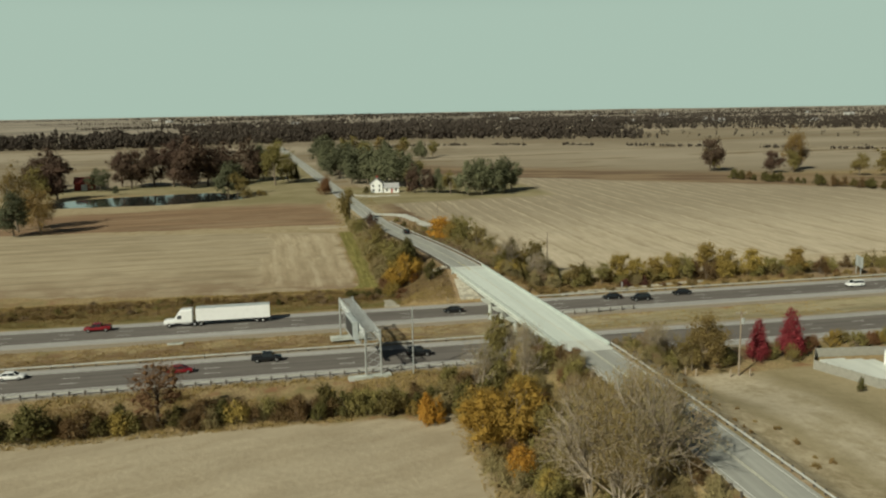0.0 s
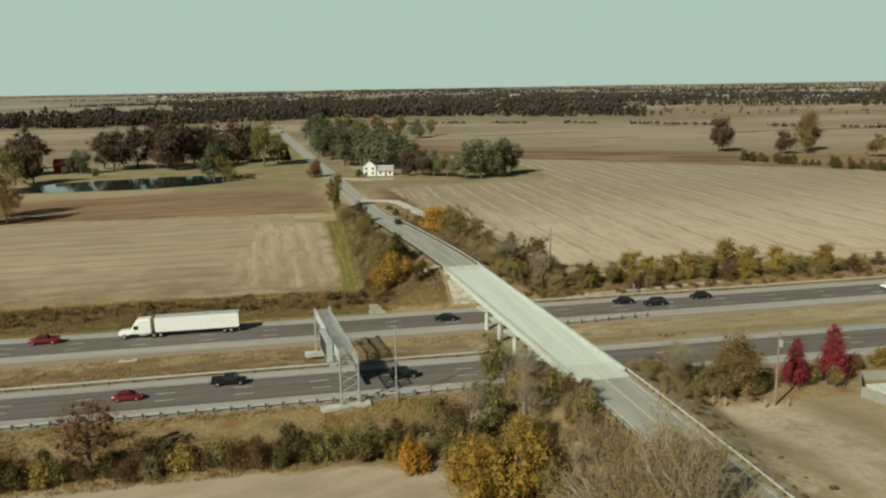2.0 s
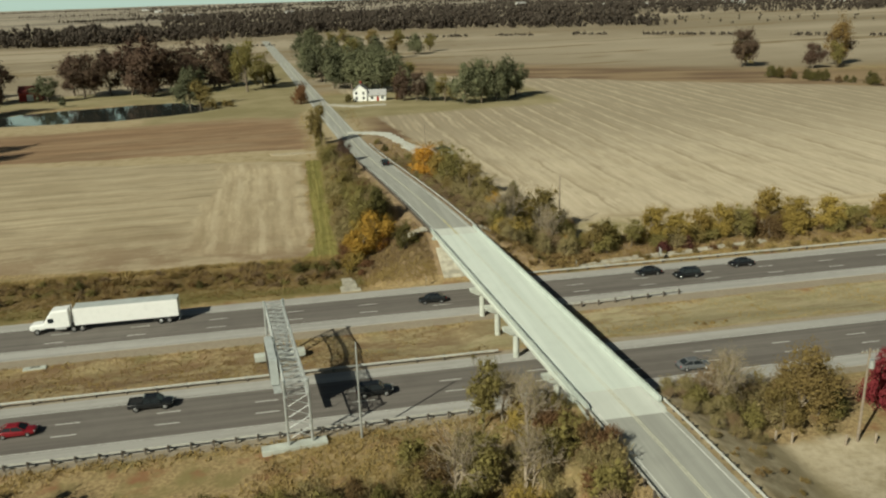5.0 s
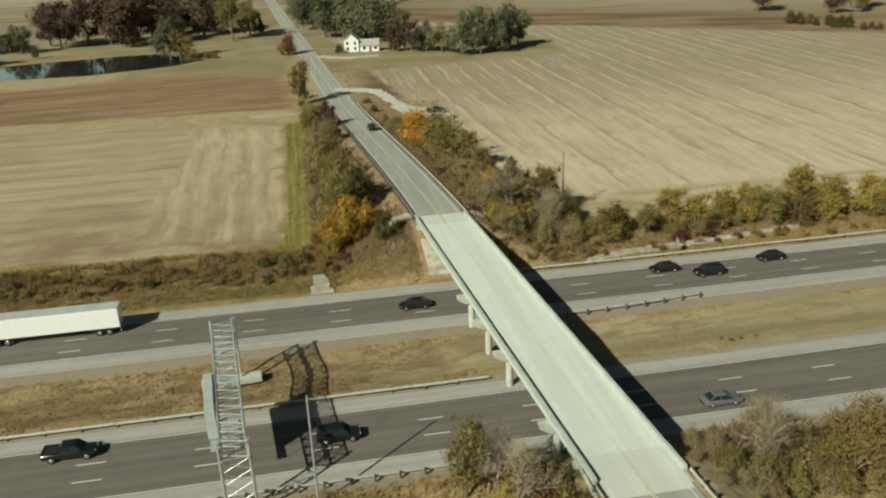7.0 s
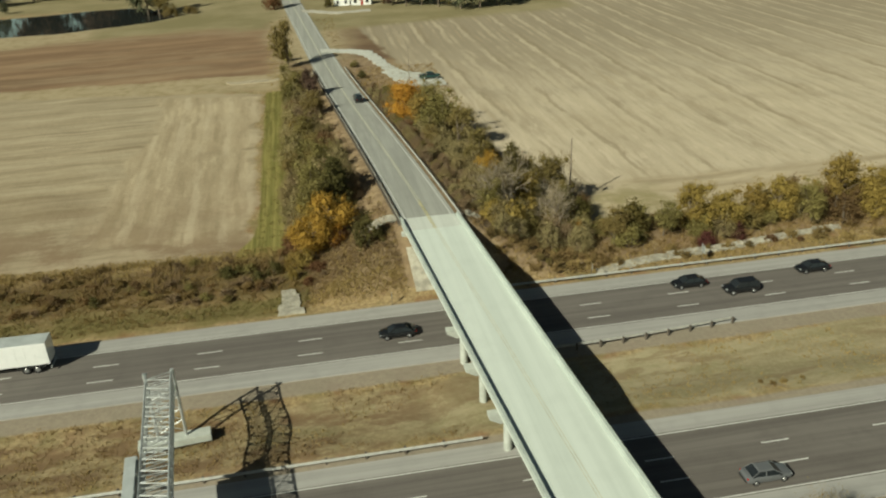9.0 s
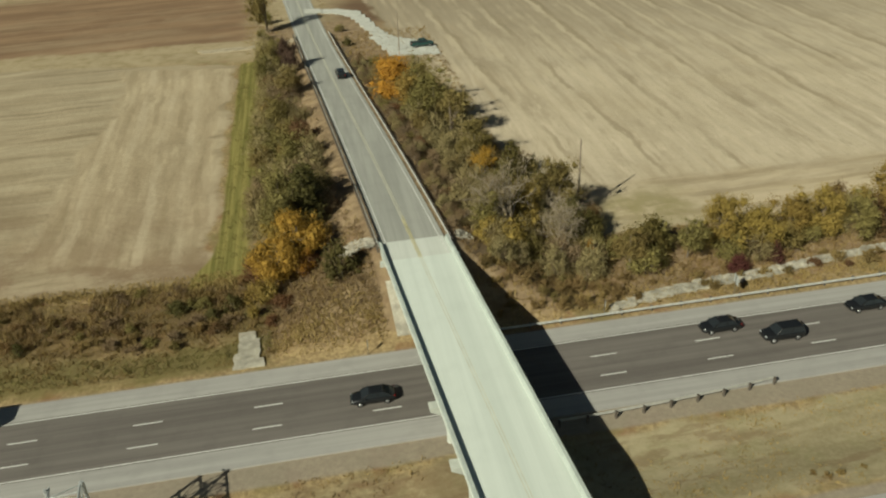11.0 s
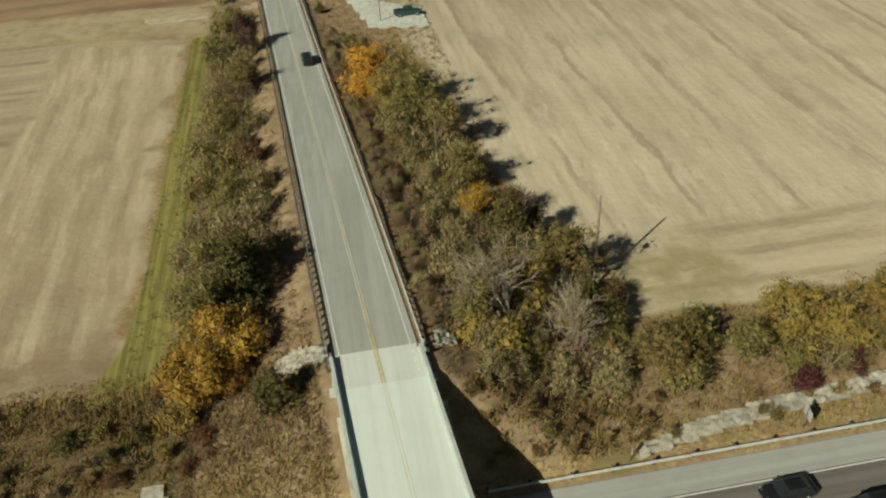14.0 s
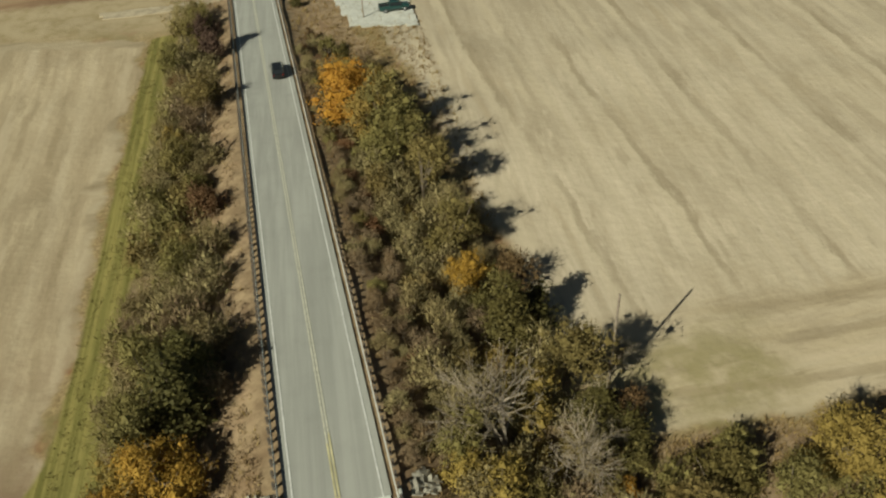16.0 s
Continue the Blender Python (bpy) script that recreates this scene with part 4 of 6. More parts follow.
# beside the far bank, west of the road
G = "scrub on the western bank"
grove(G, (("gold_tree", 29.0, 205.9, 8.2, 1.1), ("gold_tree", 31.9, 209.2, 8.6, 1.0), ("yellow_shrub", 27.4, 202.8, 4.2, 0.9), ("gold_shrub", 32.6, 205.6, 3.6, 0.8), ("rust_shrub", 26.4, 208.6, 4.6), ("yellow_tree", 29.0, 210.5, 6.6, 0.8), ("yellow_shrub", 25.8, 203.0, 4.0), ("dark_shrub", 16.0, 203.2, 2.4, 1.5), ("dark_shrub", 22.6, 202.2, 2.6, 1.3), ("olive_shrub", 19.2, 203.6, 2.0, 1.5), ("brown_shrub", 21.0, 197.4, 1.8, 1.4), ("brown_shrub", 3.0, 202.6, 1.8, 1.5), ("brown_shrub", -8.0, 200.5, 2.0, 1.5), ("rust_shrub", 29.6, 200.6, 1.6, 1.2), ("rust_shrub", 28.2, 201.6, 2.0), ("dark_shrub", -2.0, 198.6, 2.0), ("olive_shrub", 10.5, 200.0, 1.8), ("dark_shrub", -24.0, 203.0, 2.4), ("olive_tree", 28.8, 213.5, 10.0, 0.95), ("pine_tree", 32.6, 216.6, 10.6, 1.5), ("pine_tree", 33.6, 220.6, 8.4, 1.5), ("olive_tree", 29.0, 223.0, 9.4, 0.9), ("tan_shrub", 30.4, 228.5, 7.6), ("dark_shrub", 36.9, 199.7, 6.4, 0.9), ("dark_shrub", 20.6, 200.4, 2.2, 1.3), ("dark_shrub", 16.4, 195.2, 1.4, 1.3), ("yellow_shrub", 25.4, 199.6, 2.6, 0.7), ("rust_shrub", 27.6, 197.6, 1.6), ("rust_shrub", 33.6, 249.5, 5.0), ("rust_shrub", 32.5, 206.0, 3.4), ("olive_tree", 26.6, 292.0, 7.0), ("rust_shrub", 27.5, 288.0, 4.0), ("yellow_shrub", 27.3, 270.0, 5.5), ("olive_tree", 31.2, 279.0, 8.0), ("brown_tree", 31.0, 298.0, 8.0, 0.7), ("olive_tree", 31.9, 237.6, 7.0), ("tan_shrub", 30.5, 232.0, 6.5), ("olive_tree", 30.0, 262.0, 7.0)))
scatter(66, lambda x, y: 25.6 < x < axis(y) - 9.4 - 3.0 * (y < 214), (25, 40), (207, 318), (("tan_shrub", 10), ("olive_shrub", 4), ("mauve_shrub", 3)), (4.2, 7.2), 2.6, G)
# beside the far bank, east of the road
G = "scrub on the eastern bank"
grove(G, (("orange_tree", 52.2, 272.0, 10.8, 1.2), ("yellow_tree", 54.6, 264.0, 8.2), ("olive_tree", 58.0, 255.0, 11.4), ("olive_tree", 59.9, 249.5, 9.8), ("tan_shrub", 60.6, 243.0, 7.6), ("olive_tree", 61.6, 237.5, 8.6), ("olive_tree", 57.0, 265.0, 11.0, 0.85), ("brown_shrub", 67.0, 231.0, 6.5), ("pine_tree", 64.4, 222.0, 10.4, 1.3), ("dark_shrub", 67.5, 225.0, 7.0), ("bare_tree", 60.6, 208.6, 10.4, 1.0, 1), ("mauve_shrub", 65.6, 202.4, 5.6), ("mauve_shrub", 67.4, 201.4, 4.6), ("tan_shrub", 57.4, 203.4, 5.4), ("tan_shrub", 58.6, 213.0, 6.0), ("gold_tree", 61.9, 231.2, 6.6, 0.9), ("yellow_tree", 64.2, 212.0, 8.2, 0.85), ("dark_shrub", 69.6, 211.0, 6.4), ("dark_shrub", 71.4, 208.0, 5.4), ("brown_shrub", 72.8, 211.5, 4.6), ("olive_tree", 67.6, 215.0, 10.6, 0.85), ("bare_tree", 66.8, 205.6, 8.4, 0.9, 1), ("bare_tree", 73.1, 217.0, 4.4, 1.0, 1), ("gold_shrub", 69.5, 202.6, 3.6, 0.7), ("dark_shrub", 62.0, 203.0, 5.0), ("olive_tree", 57.5, 207.5, 6.5), ("olive_shrub", 52.8, 282.5, 6.4), ("tan_shrub", 50.2, 287.0, 4.6), ("dark_shrub", 53.0, 289.5, 5.6, 0.9), ("olive_shrub", 51.0, 295.0, 4.6), ("tan_shrub", 54.4, 279.0, 5.6), ("brown_shrub", 48.4, 302.0, 3.0), ("dark_shrub", 46.4, 318.0, 3.2), ("olive_shrub", 45.4, 332.0, 3.2)))
scatter(76, lambda x, y: axis(y) + 10.0 + 0.6 * (y > 222) < x < 67.5 - 0.115 * (y - 210), (46, 69), (198, 288), (("tan_shrub", 7), ("olive_shrub", 4), ("yellow_shrub", 1), ("mauve_shrub", 2)), (3.8, 6.4), 2.7, G)
scatter(120, lambda x, y: axis(y) + 6.1 < x < axis(y) + 9.8, (44, 60), (206, 300), (("tan_shrub", 5), ("mauve_shrub", 7), ("olive_shrub", 1), ("rust_shrub", 1)), (1.2, 2.8), 1.3, G, 1.15)
# hedge north of the highway, east of the bridge
G = "hedge north of the highway"
grove(G, (("yellow_tree", 113.5, 202.5, 9.4), ("yellow_tree", 119.5, 199.5, 8.0), ("yellow_tree", 125.0, 199.0, 8.0), ("yellow_tree", 88.0, 201.0, 7.6), ("yellow_tree", 92.5, 199.0, 7.2), ("yellow_tree", 97.5, 201.0, 6.6), ("tan_shrub", 107.6, 203.6, 5.6), ("yellow_tree", 102.4, 201.1, 7.4), ("olive_tree", 107.0, 199.0, 7.0), ("dark_shrub", 77.5, 202.5, 6.5, 1.1), ("olive_tree", 74.0, 199.0, 6.6), ("olive_tree", 82.5, 200.0, 6.4), ("yellow_tree", 140.0, 199.0, 7.6), ("maroon_shrub", 87.4, 195.4, 3.0), ("maroon_shrub", 93.0, 196.4, 3.0, 0.8)))
scatter(70, lambda x, y: True, (68, 240), (197.0, 206.5), (("olive_shrub", 6), ("yellow_shrub", 2), ("tan_shrub", 2), ("brown_shrub", 2)), (3.8, 6.4), 3.0, G)
scatter(50, lambda x, y: True, (62, 170), (192.0, 197), (("rust_shrub", 1), ("low_weed", 4), ("pale_weed", 3)), (0.7, 1.8), 1.8, G)
# trees by the fenced yard
G = "trees by the fenced yard"
grove(G, (("red_tree", 85.9, 131.5, 8.6), ("red_tree", 93.0, 132.0, 10.2), ("tawny_tree", 74.0, 130.2, 10.8, 1.0), ("olive_tree", 71.6, 129.4, 7.0, 0.9), ("mauve_shrub", 67.0, 136.4, 7.0, 0.9), ("bare_tree", 67.3, 133.4, 7.6, 0.9, 1), ("bare_tree", 66.6, 135.0, 6.6, 0.9, 1), ("mauve_shrub", 64.6, 136.6, 3.0), ("mauve_shrub", 68.8, 135.6, 6.4), ("tan_shrub", 71.4, 135.4, 6.0), ("olive_tree", 77.6, 131.4, 7.4, 0.8), ("brown_shrub", 75.5, 134.5, 6.5), ("dark_shrub", 79.6, 131.0, 4.4), ("dark_shrub", 95.0, 133.5, 5.0), ("olive_shrub", 89.5, 133.0, 5.0), ("olive_shrub", 91.8, 129.9, 4.6, 0.8), ("olive_shrub", 61.6, 131.6, 3.2), ("olive_shrub", 63.6, 129.8, 3.4), ("tan_shrub", 65.8, 131.6, 4.2)))
scatter(14, lambda x, y: x > axis(y) + 6.2, (56, 67), (120, 132), (("tan_shrub", 5), ("mauve_shrub", 2), ("brown_shrub", 1)), (1.3, 2.8), 2.0, G)
scatter(26, lambda x, y: x > axis(y) + 5.8, (56, 68), (84, 124), (("pale_weed", 3), ("low_weed", 3)), (0.4, 0.9), 2.0, G)
scatter(18, lambda x, y: y < 138.5 - 0.05 * abs(x - 70), (60, 82), (128.8, 137.5), (("tan_shrub", 4), ("mauve_shrub", 2), ("olive_shrub", 2), ("brown_shrub", 1)), (2.6, 4.8), 2.3, G)
scatter(30, lambda x, y: True, (96, 190), (133, 138), (("olive_shrub", 3), ("yellow_shrub", 2), ("rust_shrub", 1)), (3.0, 4.6), 3.0, G)
plant("dark_shrub", 92.8, 112.4, 3.3, G, 0.5)
# low weeds along the western verge
scatter(190, lambda x, y: y > 197.0 + 2.5 * noise.noise((x * 0.12, 0.0, 6.0)) and y < 209.0 and noise.noise((x * 0.11, y * 0.3, 1.0)) > -0.12, (-90, 27), (195, 210), (("rank_weed", 9), ("mauve_weed", 4), ("low_weed", 4), ("green_weed", 2), ("pale_weed", 1)), (0.5, 1.5), 1.5, "weeds on the western verge", 1.25)
scatter(9, lambda x, y: x < axis(y) - 6.5, (28.5, 41), (195, 203), (("mauve_weed", 5), ("low_weed", 1)), (0.6, 1.1), 2.0, "weeds on the western bank")
scatter(46, lambda x, y: x > axis(y) + 6.5, (54, 70), (191, 201), (("low_weed", 4), ("pale_weed", 2), ("green_weed", 1)), (0.6, 1.4), 1.2, "weeds on the eastern bank")
# trees round the pond and along the lane
G = "trees round the pond"
grove(G, (("brown_tree", -55.8, 513, 29), ("brown_tree", -47, 522, 26), ("brown_tree", -68, 526, 26), ("brown_tree", -80, 530, 23), ("brown_tree", -93, 526, 24), ("brown_tree", -60, 540, 25), ("brown_tree", -100, 535, 20), ("brown_tree", -132, 512, 22), ("brown_tree", -140, 520, 24), ("brown_tree", -150, 545, 20), ("brown_tree", -121, 468, 19), ("olive_tree", -128, 462, 20), ("green_tree", -108, 512, 13), ("green_tree", -31, 462, 19, 0.8), ("olive_tree", -26, 458, 14), ("olive_shrub", -20, 452, 6, 1.5), ("olive_shrub", -13, 455, 5, 1.5), ("brown_tree", -23, 545, 26), ("green_tree", -14, 556, 24), ("brown_tree", -36, 560, 24), ("olive_tree", -6, 514, 27, 0.85), ("olive_tree", 2, 535, 20), ("pine_tree", 7.5, 540, 10), ("pine_tree", 4.0, 542, 9), ("green_tree", -103.5, 336, 17, 0.85), ("tawny_tree", -94.5, 339, 19, 0.9), ("tawny_tree", -107, 352, 25, 0.9), ("olive_tree", -135, 400, 20), ("brown_tree", -150, 420, 20), ("rust_shrub", 21.6, 452, 11, 0.7), ("olive_tree", 26.2, 339, 14, 0.85), ("olive_shrub", 26, 347, 5), ("olive_shrub", 25, 331, 4), ("green_tree", -95, 488, 5, 0.8)))
G = "trees round the farmhouse"
grove(G, (("green_tree", 41, 508, 20), ("green_tree", 31, 575, 20), ("green_tree", 36, 545, 20), ("green_tree", 50, 500, 21), ("green_tree", 57, 490, 22), ("green_tree", 64, 480, 22), ("green_tree", 71, 474, 20), ("green_tree", 48, 530, 22), ("green_tree", 62, 510, 22), ("olive_tree", 76, 470, 16), ("brown_tree", 70, 441, 15, 0.75), ("brown_tree", 75.5, 436, 14, 0.7), ("green_tree", 82, 436, 14, 0.8), ("olive_tree", 88, 430, 13), ("green_tree", 95.5, 421, 18, 0.8), ("green_tree", 103, 419, 20, 0.75), ("green_tree", 111, 423, 17, 0.75), ("green_tree", 118, 428, 20, 0.75), ("green_tree", 124, 436, 16, 0.8), ("green_tree", 106, 440, 18), ("green_tree", 45, 620, 20), ("olive_tree", 60, 640, 20), ("green_tree", 80, 660, 20), ("olive_tree", 100, 690, 18), ("green_tree", 34, 640, 19), ("olive_tree", 52, 665, 18), ("green_tree", 68, 690, 18), ("olive_tree", 36, 600, 17), ("green_tree", 118, 720, 17), ("olive_tree", 135, 745, 16), ("olive_tree", 55, 760, 18), ("olive_tree", 90, 790, 18), ("olive_tree", 120, 820, 16), ("olive_tree", 70, 850, 18), ("green_tree", 30, 700, 20), ("green_tree", 40, 820, 20), ("dark_shrub", 44, 447, 5), ("brown_shrub", 68, 447, 5)))
G = "field trees"
grove(G, (("brown_tree", 286, 512, 23, 0.85), ("olive_tree", 291, 515, 20, 0.9), ("brown_tree", 315, 484, 15), ("tawny_tree", 338, 494, 27, 0.75), ("brown_tree", 343, 498, 22, 0.7), ("olive_tree", 331, 484, 15), ("olive_tree", 352, 448, 15), ("olive_tree", 366, 440, 17)))
scatter(40, lambda x, y: abs(y - (398 - 1.9 * (x - 302))) < 10, (268, 345), (330, 470), (("brown_shrub", 2), ("dark_shrub", 3)), (4.0, 8.0), 4.0, "hedge across the far field")
grove("dead grass on the median", (("pale_weed", 76.8, 161.3, 0.5), ("pale_weed", 77.8, 160.5, 0.6), ("pale_weed", 79.3, 160.7, 0.6), ("pale_weed", 81.7, 160.9, 0.5)))
FIXED.clear()
for row in LATER:
    sow(*row)


def build_woods():
    """Far woods and hedgerows as one body of leafy clumps."""
    rng = np.random.default_rng(5)
    spots = []
    for i in range(5200):
        a = rng.uniform(-0.62, 0.75)
        near = 1105 + 30 * math.sin(a * 11) + 14 * math.sin(a * 37)
        deep = 260 if a < -0.12 else 820
        d = near + deep * rng.random() ** 1.35
        if a < -0.12 and rng.random() < 0.25 or a > 0.40 and 1230 < d < 1440 or noise.noise((a * 22, d * 0.006, 9.0)) < -0.42:
            continue
        low = 0.43 < a < 0.70 and d < 1390
        if low and rng.random() < 0.88:
            continue
        spots.append((math.sin(a) * d, math.cos(a) * d, (0.5 if low else 1.0) * (rng.uniform(9, 19) + 9 * noise.noise((a * 30, d * 0.008, 4.0)))))
    # lone hedgerows and copses behind, ever farther apart
    for i in range(150):
        a, k = rng.uniform(-0.65, 0.78), rng.integers(0, 8)
        if a < -0.1 and rng.random() < 0.5:
            continue
        d = 1650 * 1.13 ** k
        x, y, turn = math.sin(a) * d, math.cos(a) * d, rng.normal() * 0.08
        for j in range(int(rng.integers(14, 60))):
            x, y = x + 8 * math.cos(turn), y + 8 * math.sin(turn) + rng.normal() * 3
            spots.append((x, y, rng.uniform(5, 11)))
    # woodland that closes the plain to the north-east
    for i in range(4200):
        a, d = rng.uniform(-0.14, 0.78), 1850 * math.exp(0.85 * rng.random())
        if noise.noise((a * 16, d * 0.003, 2.0)) > -0.12:
            spots.append((math.sin(a) * d, math.cos(a) * d, rng.uniform(7, 12)))
    # low hedge across the plain
    for i in range(900):
        a = rng.uniform(-0.1, 0.75)
        d = 905 + 40 * math.sin(a * 7) + rng.uniform(-3, 3)
        if noise.noise((a * 14, 0.0, 7.0)) > -0.1 and rng.random() < 0.75:
            spots.append((math.sin(a) * d, math.cos(a) * d, rng.uniform(1.6, 4.6) + 2.5 * max(0, noise.noise((a * 60, 0.0, 3.0)))))
    cs, rs = [], []
    for x, y, h in spots:
        g = land(x, y)
        if h < 6 or y > 1600:
            cs.append((x, y, g + h * 0.42)), rs.append(h * 0.5)
            continue
        for i in range(3):
            cs.append((x + rng.normal() * h * 0.2, y + rng.normal() * h * 0.2, g + h * (0.3 + 0.5 * rng.random())))
            rs.append(h * rng.uniform(0.16, 0.30))
        if h > 6 and y < 1400:
            cs.append((x, y, g + h * 0.2)), rs.append(h * 0.3)
    me = leaf_mesh("woods", rng, np.array(cs), np.array(rs), 80000, 1.8, LEAF["wood"], 1.1, 0.8, 0.62)
    woods = tagged(link_mesh("woods", me, None), "dark brown autumn woods and hedgerows across the distance", "woods", kind="stuff")


build_woods()


def build_grass():
    """Dry grass tufts on verges, banks and the median."""
    rng = np.random.default_rng(9)
    straw, brown, lush, mauve, rank = ([], []), ([], []), ([], []), ([], []), ([], [])

    def tuft(x, y, h, vs, fs):
        z = land(x, y) - 0.03
        for i in range(5):
            a, l = rng.uniform(0, 6.28), h * rng.uniform(0.6, 1.2)
            dx, dy = math.cos(a) * 0.06, math.sin(a) * 0.06
            lx, ly = rng.normal() * 0.35 * l + 0.12 * l, rng.normal() * 0.35 * l
            b = len(vs)
            ox, oy = rng.normal() * 0.22, rng.normal() * 0.22
            vs.extend(((x + ox - dx, y + oy - dy, z), (x + ox + dx, y + oy + dy, z), (x + ox + lx, y + oy + ly, z + l)))
            fs.append((b, b + 1, b + 2))
    for x0, x1, y0, y1, n, h in ((-70, 44, 159.5, 171, 4200, 0.26), (52, 125, 159.5, 171, 1500, 0.22), (-80, 42, 190.6, 212, 18000, 0.28), (27, 42, 191.5, 206, 3500, 0.38), (56, 140, 190.6, 208, 8000, 0.42), (-60, 46, 119.5, 141, 12000, 0.42), (25, 68, 195, 330, 8000, 0.5), (24, 48, 70, 138, 2500, 0.5), (20, 44, 318, 420, 1200, 0.5)):
        for i in range(n):
            x, y = rng.uniform(x0, x1), rng.uniform(y0, y1)
            if abs(x - axis(y)) < 5.9 or y < 190 and noise.noise((x * 0.1, y * 0.1, 3.0)) < -0.3 + 0.3 * rng.random():
                continue
            kind = straw
            if y > 190 and x < 42:
                u = noise.noise((x * 0.05, y * 0.22, 8.0)) + 0.5 * noise.noise((x * 0.3, y * 0.3, 2.0)) + rng.normal() * 0.18
                if x > 27.5:
                    kind = straw if y < 195 + rng.normal() or rng.random() < 0.2 else mauve if rng.random() < 0.7 else brown
                elif y < 207.6 + rng.normal() * 0.7 and y > 190.4:
                    kind = lush if u > 0.12 + 0.25 * (y > 196) else rank if u > -0.42 else brown
            elif 159 < y < 171 and x < 44:
                kind = brown if noise.noise((x * 0.09, y * 0.3, 5.0)) + rng.normal() * 0.2 > -0.1 else straw
            elif y > 192.5 + 3 * rng.random() and rng.random() < 0.75 or 127 < y < 139 and noise.noise((x * 0.07, y * 0.2, 5.0)) > 0.05:
                kind = brown
            tuft(x, y, h * rng.uniform(0.6, 1.4), *kind)
    for i in range(8000):
        x, y = rng.uniform(-85, 24), rng.uniform(198.5, 210.5)
        if noise.noise((x * 0.2, y * 0.3, 4.0)) > 0.2 - 0.05 * (y - 200):
            tuft(x, y - 0.06 * max(0, min(x, 10)), rng.uniform(0.5, 1.0), *(straw if y > 208.8 or rng.random() < 0.2 else brown if rng.random() < 0.7 else mauve))
    for i in range(1500):
        y = rng.uniform(205, 311)
        x = rng.uniform(19.8, 24.6)
        if noise.noise((x * 0.9, y * 0.12, 6.0)) > -0.15:
            tuft(x, y, rng.uniform(0.12, 0.3), *lush)
    tagged(link_mesh("green_grass", mesh_from("green_grass", *lush, LEAF["lush"]), None), "green grass between field and hedge and on the verge", "grass", kind="stuff")
    tagged(link_mesh("brown_grass", mesh_from("brown_grass", *brown, LEAF["weed"]), None), "rank brown grass on the banks and verge", "grass", kind="stuff")
    tagged(link_mesh("rank_grass", mesh_from("rank_grass", *rank, LEAF["rank"]), None), "dark olive-brown rank grass on the western verge", "grass", kind="stuff")
    tagged(link_mesh("mauve_grass", mesh_from("mauve_grass", *mauve, LEAF["mauve"]), None), "fine mauve-brown dead grass on the bank beside the bridge", "grass", kind="stuff")
    tagged(link_mesh("dry_grass", mesh_from("dry_grass", *straw, LEAF["straw"]), None), "tufts of dry straw-coloured grass on the verges", "grass", kind="stuff")


build_grass()


def build_pond():
    bm = bmesh.new()
    ring = []
    for i in range(72):
        a = 2 * math.pi * i / 72
        r = 1.04 / (1 + 0.10 * math.sin(3 * a + 1) + 0.06 * math.sin(5 * a))
        u, v = math.cos(a) * r, math.sin(a) * r
        ring.append((-74 + 54 * u, 454 + 0.12 * 54 * u + 25 * v))
    loft(bm, [[(x, y, -1.6) for x, y in ring], [(x, y, -0.42) for x, y in ring]])
    n = Nodes("pond_water")
    n.bump(n.noise(0.8, 3), 0.08, 0.1)
    n.bsdf.inputs["Specular IOR Level"].default_value = 0.5
    tagged(part("pond", bm, n.done(n.mix(n.noise(0.05), (0.012, 0.016, 0.016), (0.03, 0.035, 0.032)), 0.06)), "dark still farm pond below the trees", "pond", kind="structure")


build_pond()


